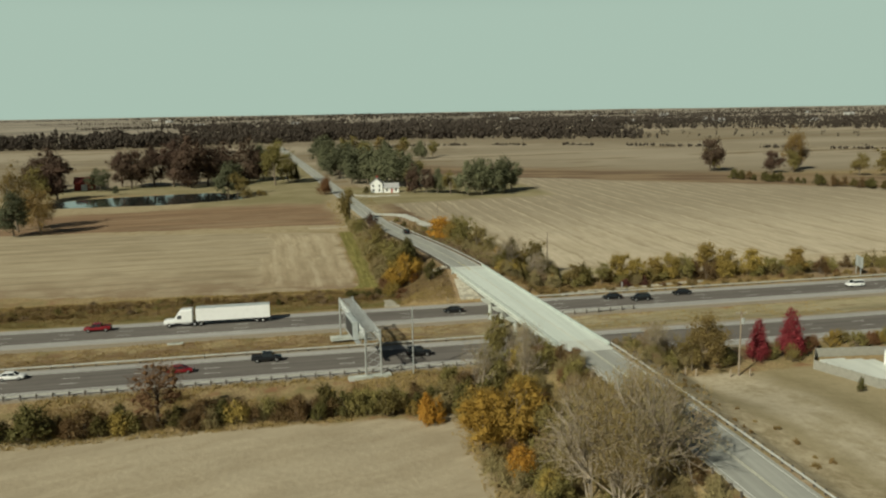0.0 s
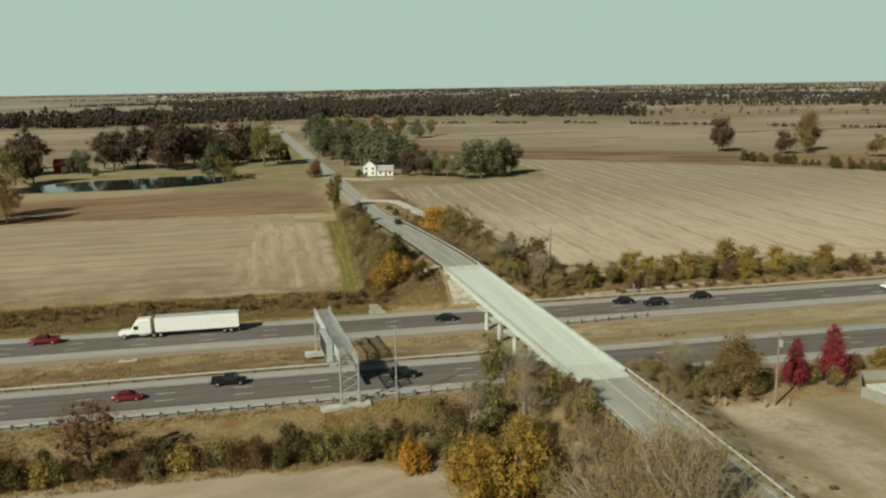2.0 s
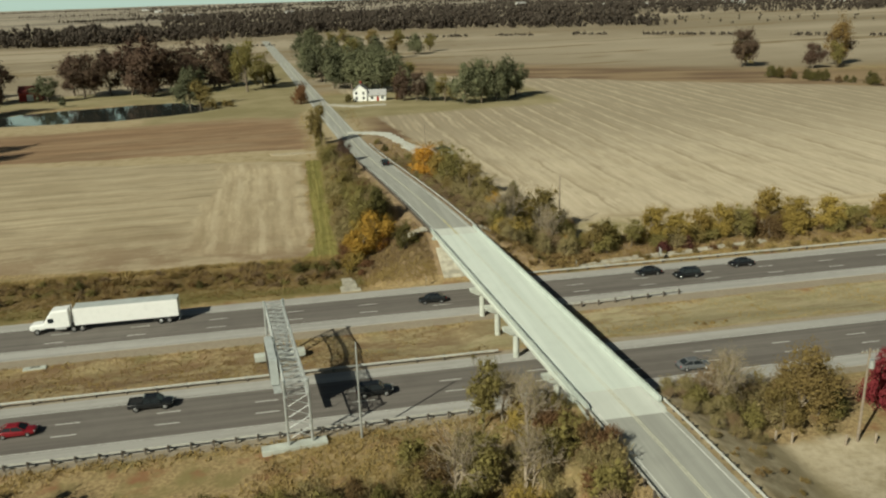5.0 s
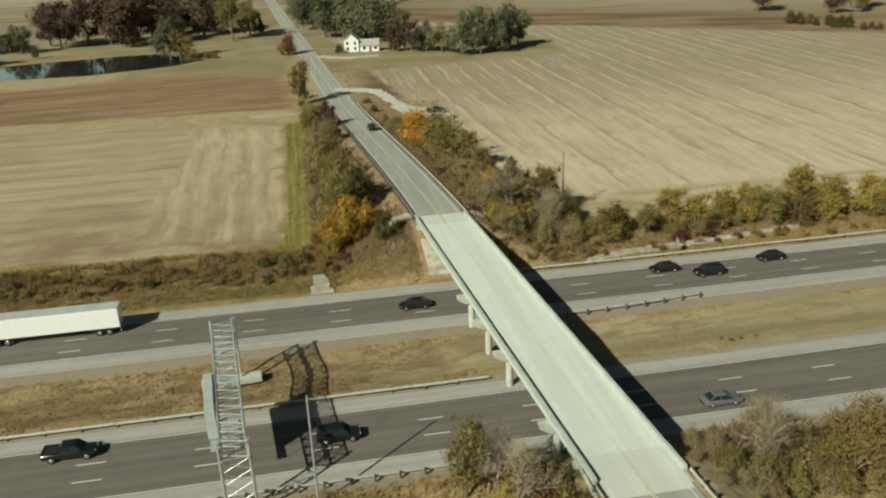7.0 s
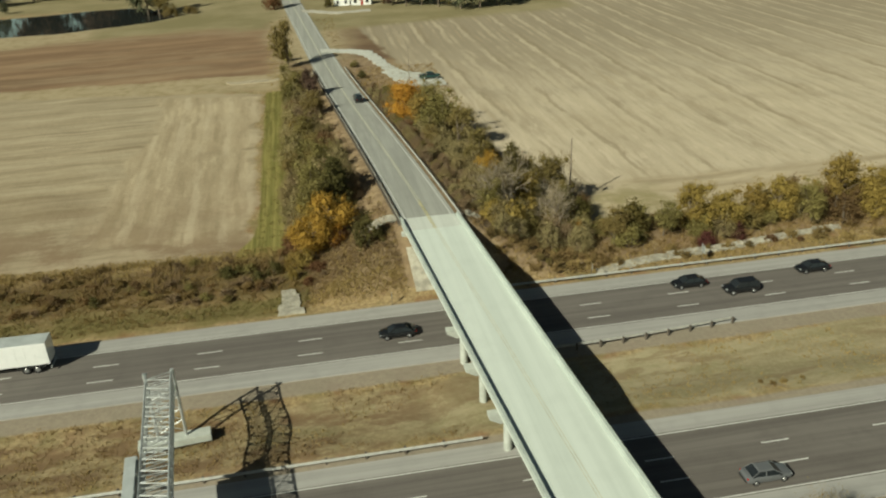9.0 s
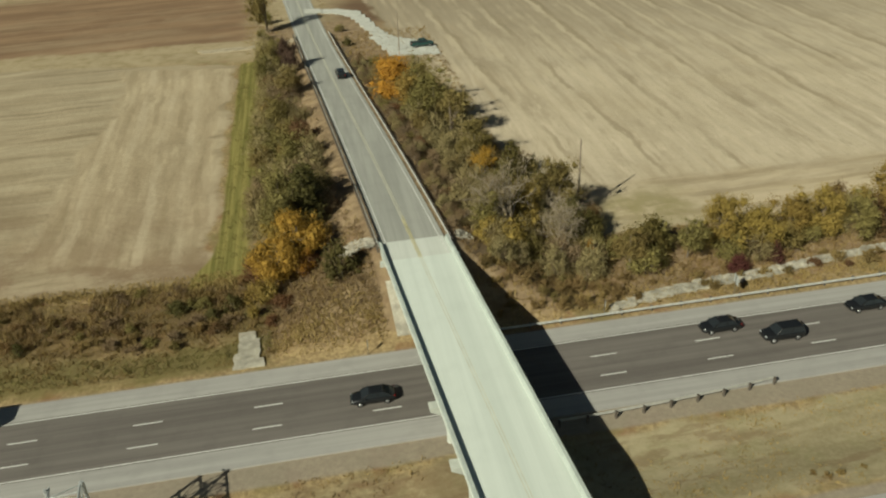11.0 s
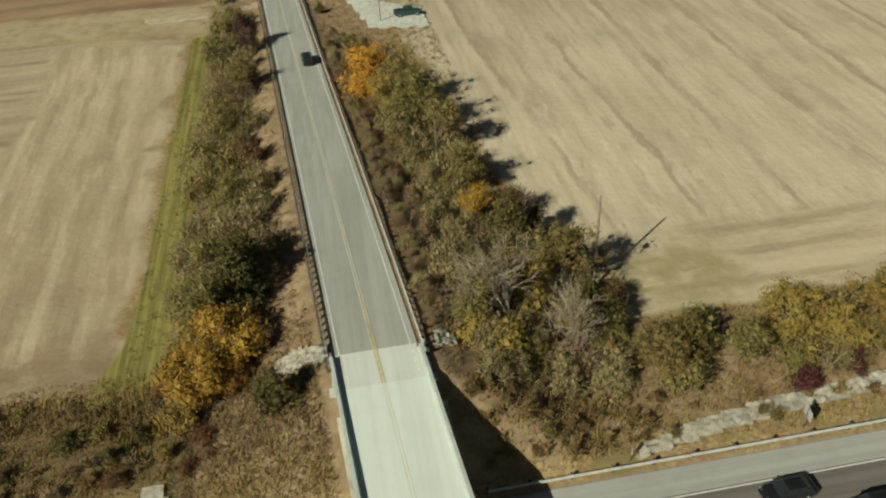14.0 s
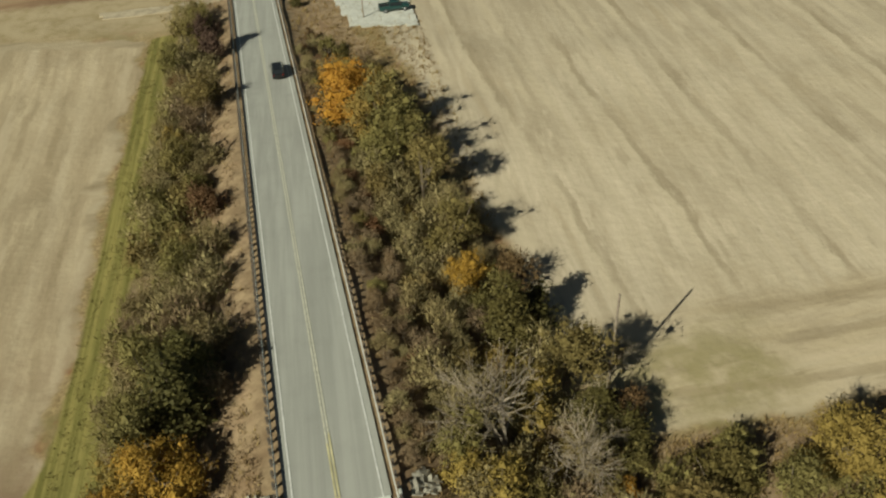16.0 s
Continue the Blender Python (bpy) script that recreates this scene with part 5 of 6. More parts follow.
# ---------------------------------------------------------------- highway furniture
def build_gantry():
    th = thing("sign_gantry", "grey steel sign gantry with a lattice truss over the lanes", "gantry", pose(15.1, 139, 0, 0, 0, 6) @ pose(-14.3, -139, 0))
    y0, y1, xa, xb, zl, zh = 139.0, 165.6, 12.9, 15.7, 6.9, 8.6
    for y in (y0, y1):
        for x, lean in ((xa, 0.0), (xb, 0.0)):
            bm = bmesh.new()
            bar(bm, (x, y, 0.4), (x, y, zh + 0.25), 0.17, 0.15, 10)
            part("upright", bm, M_STEEL, th)
        for k in range(4):
            z = 1.2 + 1.4 * k
            for p, q in ((xa, xb), (xb, xa)):
                bm = bmesh.new()
                bar(bm, (p, y, z), (q, y, z + 1.4), 0.05, 0.05, 5)
                part("brace", bm, M_STEEL, th)
        bm = bmesh.new()
        box(bm, (9.7 if y == y0 else 10.8, y - 0.75, -0.3), (17.4 if y == y0 else 18.2, y + 0.75, 0.55), 0.05)
        part("footing", bm, M_CONCRETE, th, "long pale concrete footing")
    ta, tb = 13.1, 15.5
    for x in (ta, tb):
        for z in (zl, zh):
            bm = bmesh.new()
            bar(bm, (x, y0 - 0.4, z), (x, y1 + 0.4, z), 0.10, 0.10, 8)
            part("chord", bm, M_STEEL, th)
    bm = bmesh.new()
    n = 34
    for i in range(n):
        a, b = y0 + (y1 - y0) * i / n, y0 + (y1 - y0) * (i + 1) / n
        p, q = (a, b) if i % 2 else (b, a)
        for z in (zl, zh):
            bar(bm, (ta, p, z), (tb, q, z), 0.055, 0.055, 5)
            bar(bm, (ta, a, z), (tb, a, z), 0.04, 0.04, 5)
        for x in (ta, tb):
            bar(bm, (x, p, zl), (x, q, zh), 0.055, 0.055, 5)
            bar(bm, (x, a, zl), (x, a, zh), 0.04, 0.04, 5)
    part("lattice", bm, M_STEEL, th)
    bm = bmesh.new()
    box(bm, (11.85, 145.0, 5.5), (12.85, 152.6, 8.9), 0.06)
    cab = part("sign_cabinet", bm, M_SIGN, th, "pale grey message sign cabinet")
    bm = bmesh.new()
    box(bm, (11.82, 145.4, 5.9), (11.846, 152.2, 8.5))
    part("display", bm, M_DISPLAY, cab, "dark display face")
    for y in (145.6, 147.8, 150.0, 152.2):
        bm = bmesh.new()
        box(bm, (12.852, y - 0.06, 5.6), (12.94, y + 0.06, 9.0))
        bar(bm, (12.9, y, zl), (ta, y, zl), 0.05), bar(bm, (12.9, y, zh), (ta, y, zh), 0.05)
        part("bracket", bm, M_STEEL, th)
    bm = bmesh.new()
    box(bm, (12.0, 143.0, 5.35), (12.95, 153.4, 5.42))
    for y in lines((143.0, 153.4, 1.7)):
        bar(bm, (12.9, y, 5.4), (13.1, y, 6.8), 0.035)
    part("catwalk", bm, M_STEEL, th, "narrow steel catwalk under the sign")


build_gantry()


def build_pole(name, label, x, y, h, r, material, arms=0, cat="pole", box_at=0.0):
    th = thing(name, label, cat, pose(x, y, land(x, y)))
    bm = bmesh.new()
    bar(bm, (0, 0, -0.5), (0, 0, h), r, r * 0.65, 10)
    part("shaft", bm, material, th)
    for i in range(arms):
        bm = bmesh.new()
        z = h - 0.5 - 1.1 * i
        box(bm, (-1.1, -0.06, z), (1.1, 0.06, z + 0.14))
        part("crossarm", bm, material, th)
        for u in (-0.95, -0.45, 0.45, 0.95):
            bm = bmesh.new()
            bar(bm, (u, 0, z + 0.14), (u, 0, z + 0.36), 0.05, 0.035, 8)
            part("insulator", bm, M_CONCRETE, th)
    if box_at:
        bm = bmesh.new()
        bar(bm, (0.1, -0.42, box_at), (0.1, -0.42, box_at + 1.0), 0.3, 0.3, 14)
        part("transformer", bm, M_STEEL, th, "grey pole-top transformer can")
    return th


build_pole("steel_pole", "tall thin grey steel pole beside the guardrail", 22.3, 139.3, 12.5, 0.14, M_STEEL)
build_pole("utility_pole", "weathered wooden utility pole at the field corner", 72.3, 215.0, 12.3, 0.17, M_WOOD)
build_pole("utility_pole", "wooden utility pole with a transformer by the yard", 78.2, 125.0, 11.8, 0.18, M_WOOD, 1, "pole", 9.6)
build_pole("utility_pole", "thin wooden utility pole beside the gravel pad", 58.3, 308.5, 10.0, 0.14, M_WOOD)
for x, y in ((76.4, 124.6), (79.9, 124.2), (69.2, 127.2), (70.8, 126.4)):
    th = thing("marker_post", "short pale wooden marker post", "post", pose(x, y, land(x, y)), "marker posts")
    bm = bmesh.new()
    bar(bm, (0, 0, -0.3), (0, 0, 1.35), 0.16, 0.14, 8)
    part("shaft", bm, M_PALEBARK, th)


def guardrail(name, label, line, post_gap=1.9, post_h=0.78):
    """A W-beam rail on posts along a line of points (x, y, z)."""
    th = thing(name, label, "guardrail")
    pts = [Vector(p) for p in line]
    out = []
    for i, p in enumerate(pts):
        d = (pts[min(i + 1, len(pts) - 1)] - pts[max(i - 1, 0)]).normalized()
        out.append((p, d.cross(Vector((0, 0, 1))).normalized()))
    prof = ((0.0, 0.42), (0.08, 0.48), (0.08, 0.53), (0.0, 0.58), (0.08, 0.63), (0.08, 0.68), (0.0, 0.74), (-0.03, 0.74), (-0.03, 0.42))
    bm = bmesh.new()
    loft(bm, [[p + s * u + Vector((0, 0, v)) for u, v in prof] for p, s in out])
    part("rail", bm, M_RAIL, th, "galvanised corrugated rail")
    bm = bmesh.new()
    box(bm, (-0.11, -0.11, -0.5), (0.11, 0.11, post_h), 0.02)
    box(bm, (-0.1, -0.17, 0.42), (0.1, 0.17, 0.74), 0.02)
    me = bpy.data.meshes.new("post")
    bm.to_mesh(me), bm.free()
    run = 0.0
    for (p, s), (q, _) in zip(out, out[1:]):
        seg = (q - p).length
        while run < seg:
            c = p + (q - p) * (run / seg) - s * 0.22
            link_mesh("post", me, M_POSTS, th).location = c
            run += post_gap
        run -= seg
    return th


guardrail("guardrail", "long galvanised guardrail beside the near lanes", [(x, 141.9, 0.0) for x in range(-120, 42, 6)][::-1], 2.6)
guardrail("guardrail", "low guardrail along the median edge of the near lanes", [(x, 158.0, 0.0) for x in range(-160, 49, 6)], 4.0)
guardrail("guardrail", "short guardrail in the median beyond the bridge", [(56 + 3 * i, 172.6 + 0.02 * i * i, 0.0) for i in range(9)][::-1], 3.0)
guardrail("guardrail", "guardrail along the far shoulder beyond the bridge", [(x, 189.2 + 0.004 * max(0, x - 80), 0.0) for x in range(54, 180, 6)], 3.8)
for side, word in ((-1, "western"), (1, "eastern")):
    guardrail("guardrail", "dark guardrail along the %s edge of the country road" % word, [(axis(y) + side * 4.55, y, road_z(y) - 0.1) for y in lines((SLAB1 - 2, 330, 6))][::-side], 1.15)
    guardrail("guardrail", "pale guardrail along the %s edge of the near approach" % word, [(axis(y) + side * 4.55, y, road_z(y) - 0.1) for y in lines((20, SLAB0 + 2, 6))][::-side], 1.9)


def small_sign(x, y, w, h, up, turn, label):
    th = thing("road_sign", label, "sign", pose(x, y, land(x, y), 0, 0, turn))
    bm = bmesh.new()
    bar(bm, (0, 0, -0.3), (0, 0, up + h), 0.045, 0.045, 8)
    part("post", bm, M_POSTS, th)
    bm = bmesh.new()
    box(bm, (-w / 2, -0.07, up), (w / 2, -0.045, up + h), 0.01)
    part("panel", bm, M_SIGN, th, "bare metal panel")


def large_sign(x, y, w, h, up, turn, label):
    """A broad sign on two posts, seen from its back, with stiffening rails."""
    th = thing("road_sign", label, "sign", pose(x, y, land(x, y), 0, 0, turn))
    for u in (-w * 0.3, w * 0.3):
        bm = bmesh.new()
        box(bm, (u - 0.09, -0.02, -0.3), (u + 0.09, 0.16, up + h))
        part("post", bm, M_STEEL, th)
    bm = bmesh.new()
    box(bm, (-w / 2, -0.07, up), (w / 2, -0.03, up + h), 0.01)
    part("panel", bm, M_SIGN, th, "bare metal panel")
    for k in (0.2, 0.5, 0.8):
        bm = bmesh.new()
        box(bm, (-w / 2 + 0.1, -0.03, up + h * k - 0.05), (w / 2 - 0.1, 0.0, up + h * k + 0.05))
        part("rail", bm, M_STEEL, th)


large_sign(155.0, 193.6, 5.4, 3.0, 2.1, 72, "broad pale road sign on two posts, seen from behind")
small_sign(84.2, 190.4, 1.5, 1.2, 1.5, 80, "grey road sign behind the far guardrail")
small_sign(67.3, 190.2, 0.5, 0.9, 1.0, 80, "small grey marker sign behind the far guardrail")
small_sign(48.0 - 9.5, 188.9, 0.5, 0.8, 1.2, 80, "small grey marker sign beside the bridge")


# ---------------------------------------------------------------- drainage, gravel and rubble
def patch(name, label, cat, pts, material, lift=0.06, kind="structure", step=2.0, lumpy=0.0):
    """A thin sheet draped on the land inside an outline."""
    bm = bmesh.new()
    xs, ys = [p[0] for p in pts], [p[1] for p in pts]
    def inside(x, y):
        odd = False
        for (ax, ay), (bx, by) in zip(pts, pts[1:] + pts[:1]):
            if (ay > y) != (by > y) and x < ax + (y - ay) / (by - ay) * (bx - ax):
                odd = not odd
        return odd
    grid = {}
    nx, ny = int((max(xs) - min(xs)) / step) + 1, int((max(ys) - min(ys)) / step) + 1
    for j in range(ny):
        for i in range(nx):
            x, y = min(xs) + step * (i + 0.5), min(ys) + step * (j + 0.5)
            if inside(x, y):
                cs = []
                for a, b in ((0, 0), (1, 0), (1, 1), (0, 1)):
                    key = (i + a, j + b)
                    if key not in grid:
                        u, v = min(xs) + step * key[0], min(ys) + step * key[1]
                        u, v = u + 0.45 * step * noise.noise((u, v, 1.0)), v + 0.3 * step * noise.noise((u, v, 5.0))
                        grid[key] = bm.verts.new((u, v, land(u, v) + lift + lumpy * noise.noise((u * 2.3, v * 2.3, 8.0))))
                    cs.append(grid[key])
                bm.faces.new(cs)
    if bm.faces:
        r = bmesh.ops.extrude_face_region(bm, geom=bm.faces[:])
        bmesh.ops.translate(bm, vec=(0, 0, -0.25), verts=[v for v in r["geom"] if isinstance(v, bmesh.types.BMVert)])
        bmesh.ops.recalc_face_normals(bm, faces=bm.faces)
    return tagged(part(name, bm, material), label, cat, kind=kind)


patch("gravel_pad", "pale limestone gravel pad at the edge of the field", "gravel", [(56.0, 305.6), (67.2, 302.8), (67.6, 314), (61, 320), (52.5, 324)], M_PAD, 0.3, "structure", 1.0)
patch("gravel_lane", "pale gravel lane from the road to the pad", "gravel", [(36.8, 361), (46.5, 357.6), (52.6, 352), (56.2, 330), (60.5, 317), (55.6, 316.5), (53.2, 326), (49.4, 347.5), (45.4, 352.6), (37.2, 356.4)], M_PAD, 0.28, "structure", 0.8)
patch("gravel_lane", "pale gravel drive from the road to the farmhouse", "gravel", [(33.2, 443.5), (46.5, 433), (60, 434), (60, 429.5), (46, 427.6), (33.0, 438)], M_GRAVEL, 0.25, "structure", 0.8)
patch("gravel_lane", "pale gravel farm track joining the road", "gravel", [(10, 322.6), (22, 322.4), (33.6, 325.4), (33.4, 328.0), (22, 325.6), (9, 325.4)], M_TRACK, 0.2, "structure", 0.8)
patch("rubble_bank", "strip of pale rubble stone behind the guardrail", "rubble", [(68.0, 190.2), (75.5, 191.4), (83.4, 192.5), (92, 193.3), (110, 195.4), (110, 196.8), (93, 195.2), (84, 194.5), (75.5, 193.3), (68.5, 191.4)], M_OLDSTONE, 0.3, "structure", 0.4, 0.2)
patch("rubble_bank", "pale broken stone beside the bridge abutment", "rubble", [(36.0, 203.6), (41.4, 202.8), (41.6, 204.8), (38.5, 206.0), (36.4, 205.4)], M_OLDSTONE, 0.3, "structure", 0.35, 0.3)
patch("rubble_bank", "pale broken stone beside the bridge abutment", "rubble", [(51.8, 203.2), (54.0, 203.6), (54.4, 205.0), (53.2, 206.2), (52.0, 205.2)], M_OLDSTONE, 0.22, "structure", 0.3, 0.35)
patch("drain_chute", "pale concrete drain chute on the verge", "drain", [(23.2, 189.5), (26.6, 189.5), (25.8, 196.5), (23.8, 196.5)], M_OLDSTONE, 0.22, "structure", 0.5)


th = thing("drain_inlet", "small pale concrete drain inlet in the median grass", "drain", pose(-23.0, 170.4, land(-23.0, 170.4), 0, 0, 3))
bm = bmesh.new()
box(bm, (-1.6, -0.45, -0.4), (1.6, 0.45, 0.16), 0.05)
part("apron", bm, M_CONCRETE, th)
bm = bmesh.new()
for k in range(7):
    box(bm, (-0.62 + 0.2 * k, -0.3, 0.162), (-0.54 + 0.2 * k, 0.3, 0.2))
part("grate", bm, M_BLACKTRIM, th, "dark iron grate")


# ---------------------------------------------------------------- buildings
def gable_house(name, label, cat, m, length, width, wall_h, roof_h, wall_m, roof_m, windows=(), doors=(), chimney=False):
    th = thing(name, label, cat, m)
    l, w = length / 2, width / 2
    bm = bmesh.new()
    loft(bm, [[(x, -w, -0.4), (x, w, -0.4), (x, w, wall_h), (x, 0, wall_h + roof_h), (x, -w, wall_h)] for x in (-l, l)])
    part("wall", bm, wall_m, th)
    for s in (-1, 1):
        bm = bmesh.new()
        e, k = 0.45, roof_h / w
        loft(bm, [[(x, s * (w + e), wall_h - e * k + 0.02), (x, 0, wall_h + roof_h + 0.02), (x, 0, wall_h + roof_h + 0.22), (x, s * (w + e), wall_h - e * k + 0.22)] for x in (-l - 0.35, l + 0.35)])
        part("roof", bm, roof_m, th)
    for face, u, z, ww, hh in windows:
        bm, bf = bmesh.new(), bmesh.new()
        if face in "sn":
            y = -w if face == "s" else w
            box(bm, (u - ww / 2, y - 0.05, z), (u + ww / 2, y + 0.05, z + hh))
            box(bf, (u - ww / 2 - 0.12, y - 0.035, z - 0.12), (u + ww / 2 + 0.12, y + 0.035, z + hh + 0.12))
        else:
            x = -l if face == "w" else l
            box(bm, (x - 0.05, u - ww / 2, z), (x + 0.05, u + ww / 2, z + hh))
            box(bf, (x - 0.035, u - ww / 2 - 0.12, z - 0.12), (x + 0.035, u + ww / 2 + 0.12, z + hh + 0.12))
        win = part("window", bm, M_GLASS, th)
        part("window_frame", bf, M_WHITEWALL, win)
    for face, u, ww, hh, mat in doors:
        bm = bmesh.new()
        y = -w if face == "s" else w
        box(bm, (u - ww / 2, y - 0.06, -0.1), (u + ww / 2, y + 0.06, hh))
        part("door", bm, mat, th)
    if chimney:
        bm = bmesh.new()
        box(bm, (l * 0.4, -0.4, wall_h + roof_h * 0.6), (l * 0.4 + 0.8, 0.4, wall_h + roof_h + 1.2))
        part("chimney", bm, M_BARN, th)
    return th


W2 = tuple((f, u, z, 1.0, 1.3) for f in "w" for u in (-1.7, 1.7) for z in (0.8, 3.2)) + tuple(("n", u, z, 1.0, 1.3) for u in (-2.2, 2.0) for z in (0.8, 3.2)) + tuple(("s", u, 3.2, 1.0, 1.3) for u in (-2.2, 2.0))
gable_house("farmhouse", "white two-storey farmhouse with a grey roof among trees", "house", pose(50.6, 453, 0, 0, 0, 80), 8.4, 6.6, 5.0, 2.8, M_WHITEWALL, M_ROOF, W2, (), True)
gable_house("farmhouse_wing", "low white wing of the farmhouse with a grey roof", "house", pose(58.4, 450.6, 0, 0, 0, -9), 8.4, 6.4, 2.8, 2.2, M_WHITEWALL, M_ROOF, (("s", -2.4, 0.9, 1.2, 1.2), ("s", 2.6, 0.9, 1.2, 1.2)), (("s", 0.4, 1.1, 2.1, M_BARN),))
gable_house("barn", "red barn with a red roof beside the pond", "barn", pose(-120, 527, 0, 0, 0, 5), 11, 9, 4.5, 3.0, M_BARN, M_BARNROOF, (), (("s", 0, 3.2, 3.4, M_WHITEWALL),))


def build_yard_fence():
    th = thing("yard_fence", "pale board fence round a back yard", "fence")
    corners = [(109.0, 109.0), (97.0, 113.5), (93.0, 125.0), (97.5, 131.0), (112.0, 129.0), (128.0, 130.0)]
    for (ax0, ay0), (bx0, by0) in zip(corners, corners[1:]):
        a, b = Vector((ax0, ay0, 0)), Vector((bx0, by0, 0))
        n = max(2, round((b - a).length / 2.4))
        ang = math.degrees(math.atan2(by0 - ay0, bx0 - ax0))
        for i in range(n):
            c = a + (b - a) * ((i + 0.5) / n)
            bm = bmesh.new()
            w = (b - a).length / n
            box(bm, (-w / 2 + 0.06, -0.03, 0.05), (w / 2 - 0.06, 0.03, 1.75))
            part("panel", bm, M_FENCE, th).matrix_basis = pose(c.x, c.y, land(c.x, c.y), 0, 0, ang)
            bm = bmesh.new()
            box(bm, (-0.06, -0.06, -0.3), (0.06, 0.06, 1.9))
            part("post", bm, M_FENCE, th).matrix_basis = pose(*(a + (b - a) * (i / n)).to_2d(), land(a.x, a.y), 0, 0, ang)


build_yard_fence()
rng = np.random.default_rng(21)
for i in range(24):
    a, d = rng.uniform(0.0, 0.66), rng.uniform(1900, 3600)
    if i < 6:
        a = rng.uniform(-0.45, 0.0)
    x, y = math.sin(a) * d, math.cos(a) * d
    gable_house("far_building", "pale farm building far off on the plain", "building", pose(x, y, land(x, y), 0, 0, rng.uniform(-25, 25)), rng.uniform(12, 28), rng.uniform(9, 13), rng.uniform(3.5, 5), 2.5, M_FARWALL, M_ROOF, (("s", 0.0, 1.0, 3.0, 2.5),))
gable_house("garden_house", "white house with a pale roof behind the yard fence", "house", pose(113, 121, 0, 0, 0, 10), 12, 8, 3.0, 2.0, M_WHITEWALL, M_ROOF, (("w", 0, 1.0, 1.3, 1.2), ("s", -3, 1.0, 1.3, 1.2)))
patch("yard_paving", "pale paved yard inside the fence", "paving", [(97.5, 115), (106, 112), (107, 127), (98, 129.5), (94, 124.5)], M_SLAB, 0.2, "structure", 1.0)


# ---------------------------------------------------------------- vehicles
def paint(name, col, rough=0.25):
    n = Nodes(name)
    n.bsdf.inputs["Coat Weight"].default_value = 0.6
    n.bsdf.inputs["Coat Roughness"].default_value = 0.08
    return n.done(n.mix(n.ramp(n.noise(1.3, 4), 0.4, 0.8, 0, 0.35), col, tuple(v * 0.8 for v in col)), rough)


PAINT = {"black": paint("black_car_paint", (0.012, 0.013, 0.014)), "white": paint("white_car_paint", (0.78, 0.78, 0.76)), "red": paint("dark_red_car_paint", (0.19, 0.012, 0.018)), "grey": paint("grey_car_paint", (0.12, 0.125, 0.13)), "teal": paint("dark_teal_car_paint", (0.02, 0.055, 0.05))}


def wheel(parent, x, y, r, w, n=18):
    bm = bmesh.new()
    s = 1 if y > 0 else -1
    bmesh.ops.create_cone(bm, cap_ends=True, segments=n, radius1=r, radius2=r, depth=w, matrix=pose(0, 0, 0, 90))
    bmesh.ops.bevel(bm, geom=[e for e in bm.edges if abs(e.verts[0].co.y - e.verts[1].co.y) < 1e-4], offset=0.03, segments=2, affect='EDGES')
    ob = part("wheel", bm, M_TYRE, parent, "", False)
    ob.location = (x, y, r)
    bm = bmesh.new()
    bmesh.ops.create_cone(bm, cap_ends=True, segments=n, radius1=r * 0.62, radius2=r * 0.5, depth=0.05, matrix=pose(0, s * (w / 2 + 0.01), 0, -90 * s))
    part("rim", bm, M_RIM, ob)
    return ob


def ring(x, z0, z1, hw, r=0.12):
    return [(x, -hw + r, z0), (x, hw - r, z0), (x, hw, z0 + r), (x, hw, z1 - r * 1.4), (x, hw - r * 1.2, z1), (x, -hw + r * 1.2, z1), (x, -hw, z1 - r * 1.4), (x, -hw, z0 + r)]


SHAPES = {
    "sedan": dict(body=((-2.35, 0.45, 0.86, 0.74), (-2.2, 0.30, 0.98, 0.86), (-1.4, 0.24, 1.02, 0.91), (0, 0.22, 0.98, 0.92), (1.2, 0.24, 0.94, 0.91), (2.1, 0.28, 0.82, 0.85), (2.35, 0.42, 0.70, 0.70)),
                  cab=((-1.95, 1.25, 0.82, 0.97), (-1.15, 0.38, 0.63, 1.44)), wheels=(-1.42, 1.42), r=0.33),
    "suv": dict(body=((-2.4, 0.5, 1.05, 0.80), (-2.28, 0.36, 1.12, 0.92), (-1.2, 0.32, 1.14, 0.95), (0.4, 0.32, 1.12, 0.95), (1.4, 0.34, 1.08, 0.94), (2.25, 0.38, 0.98, 0.88), (2.42, 0.5, 0.85, 0.74)),
                cab=((-2.3, 1.25, 0.86, 1.10), (-2.0, 0.55, 0.70, 1.74)), wheels=(-1.45, 1.48), r=0.38),
    "pickup": dict(body=((-2.85, 0.55, 1.08, 0.90), (-2.75, 0.42, 1.14, 0.96), (-0.9, 0.40, 1.16, 0.98), (0.6, 0.40, 1.14, 0.98), (1.7, 0.42, 1.12, 0.97), (2.65, 0.45, 1.02, 0.92), (2.85, 0.58, 0.90, 0.78)),
                   cab=((-0.95, 1.55, 0.88, 1.12), (-0.75, 0.85, 0.72, 1.80)), wheels=(-1.8, 1.85), r=0.40, bed=True),
}


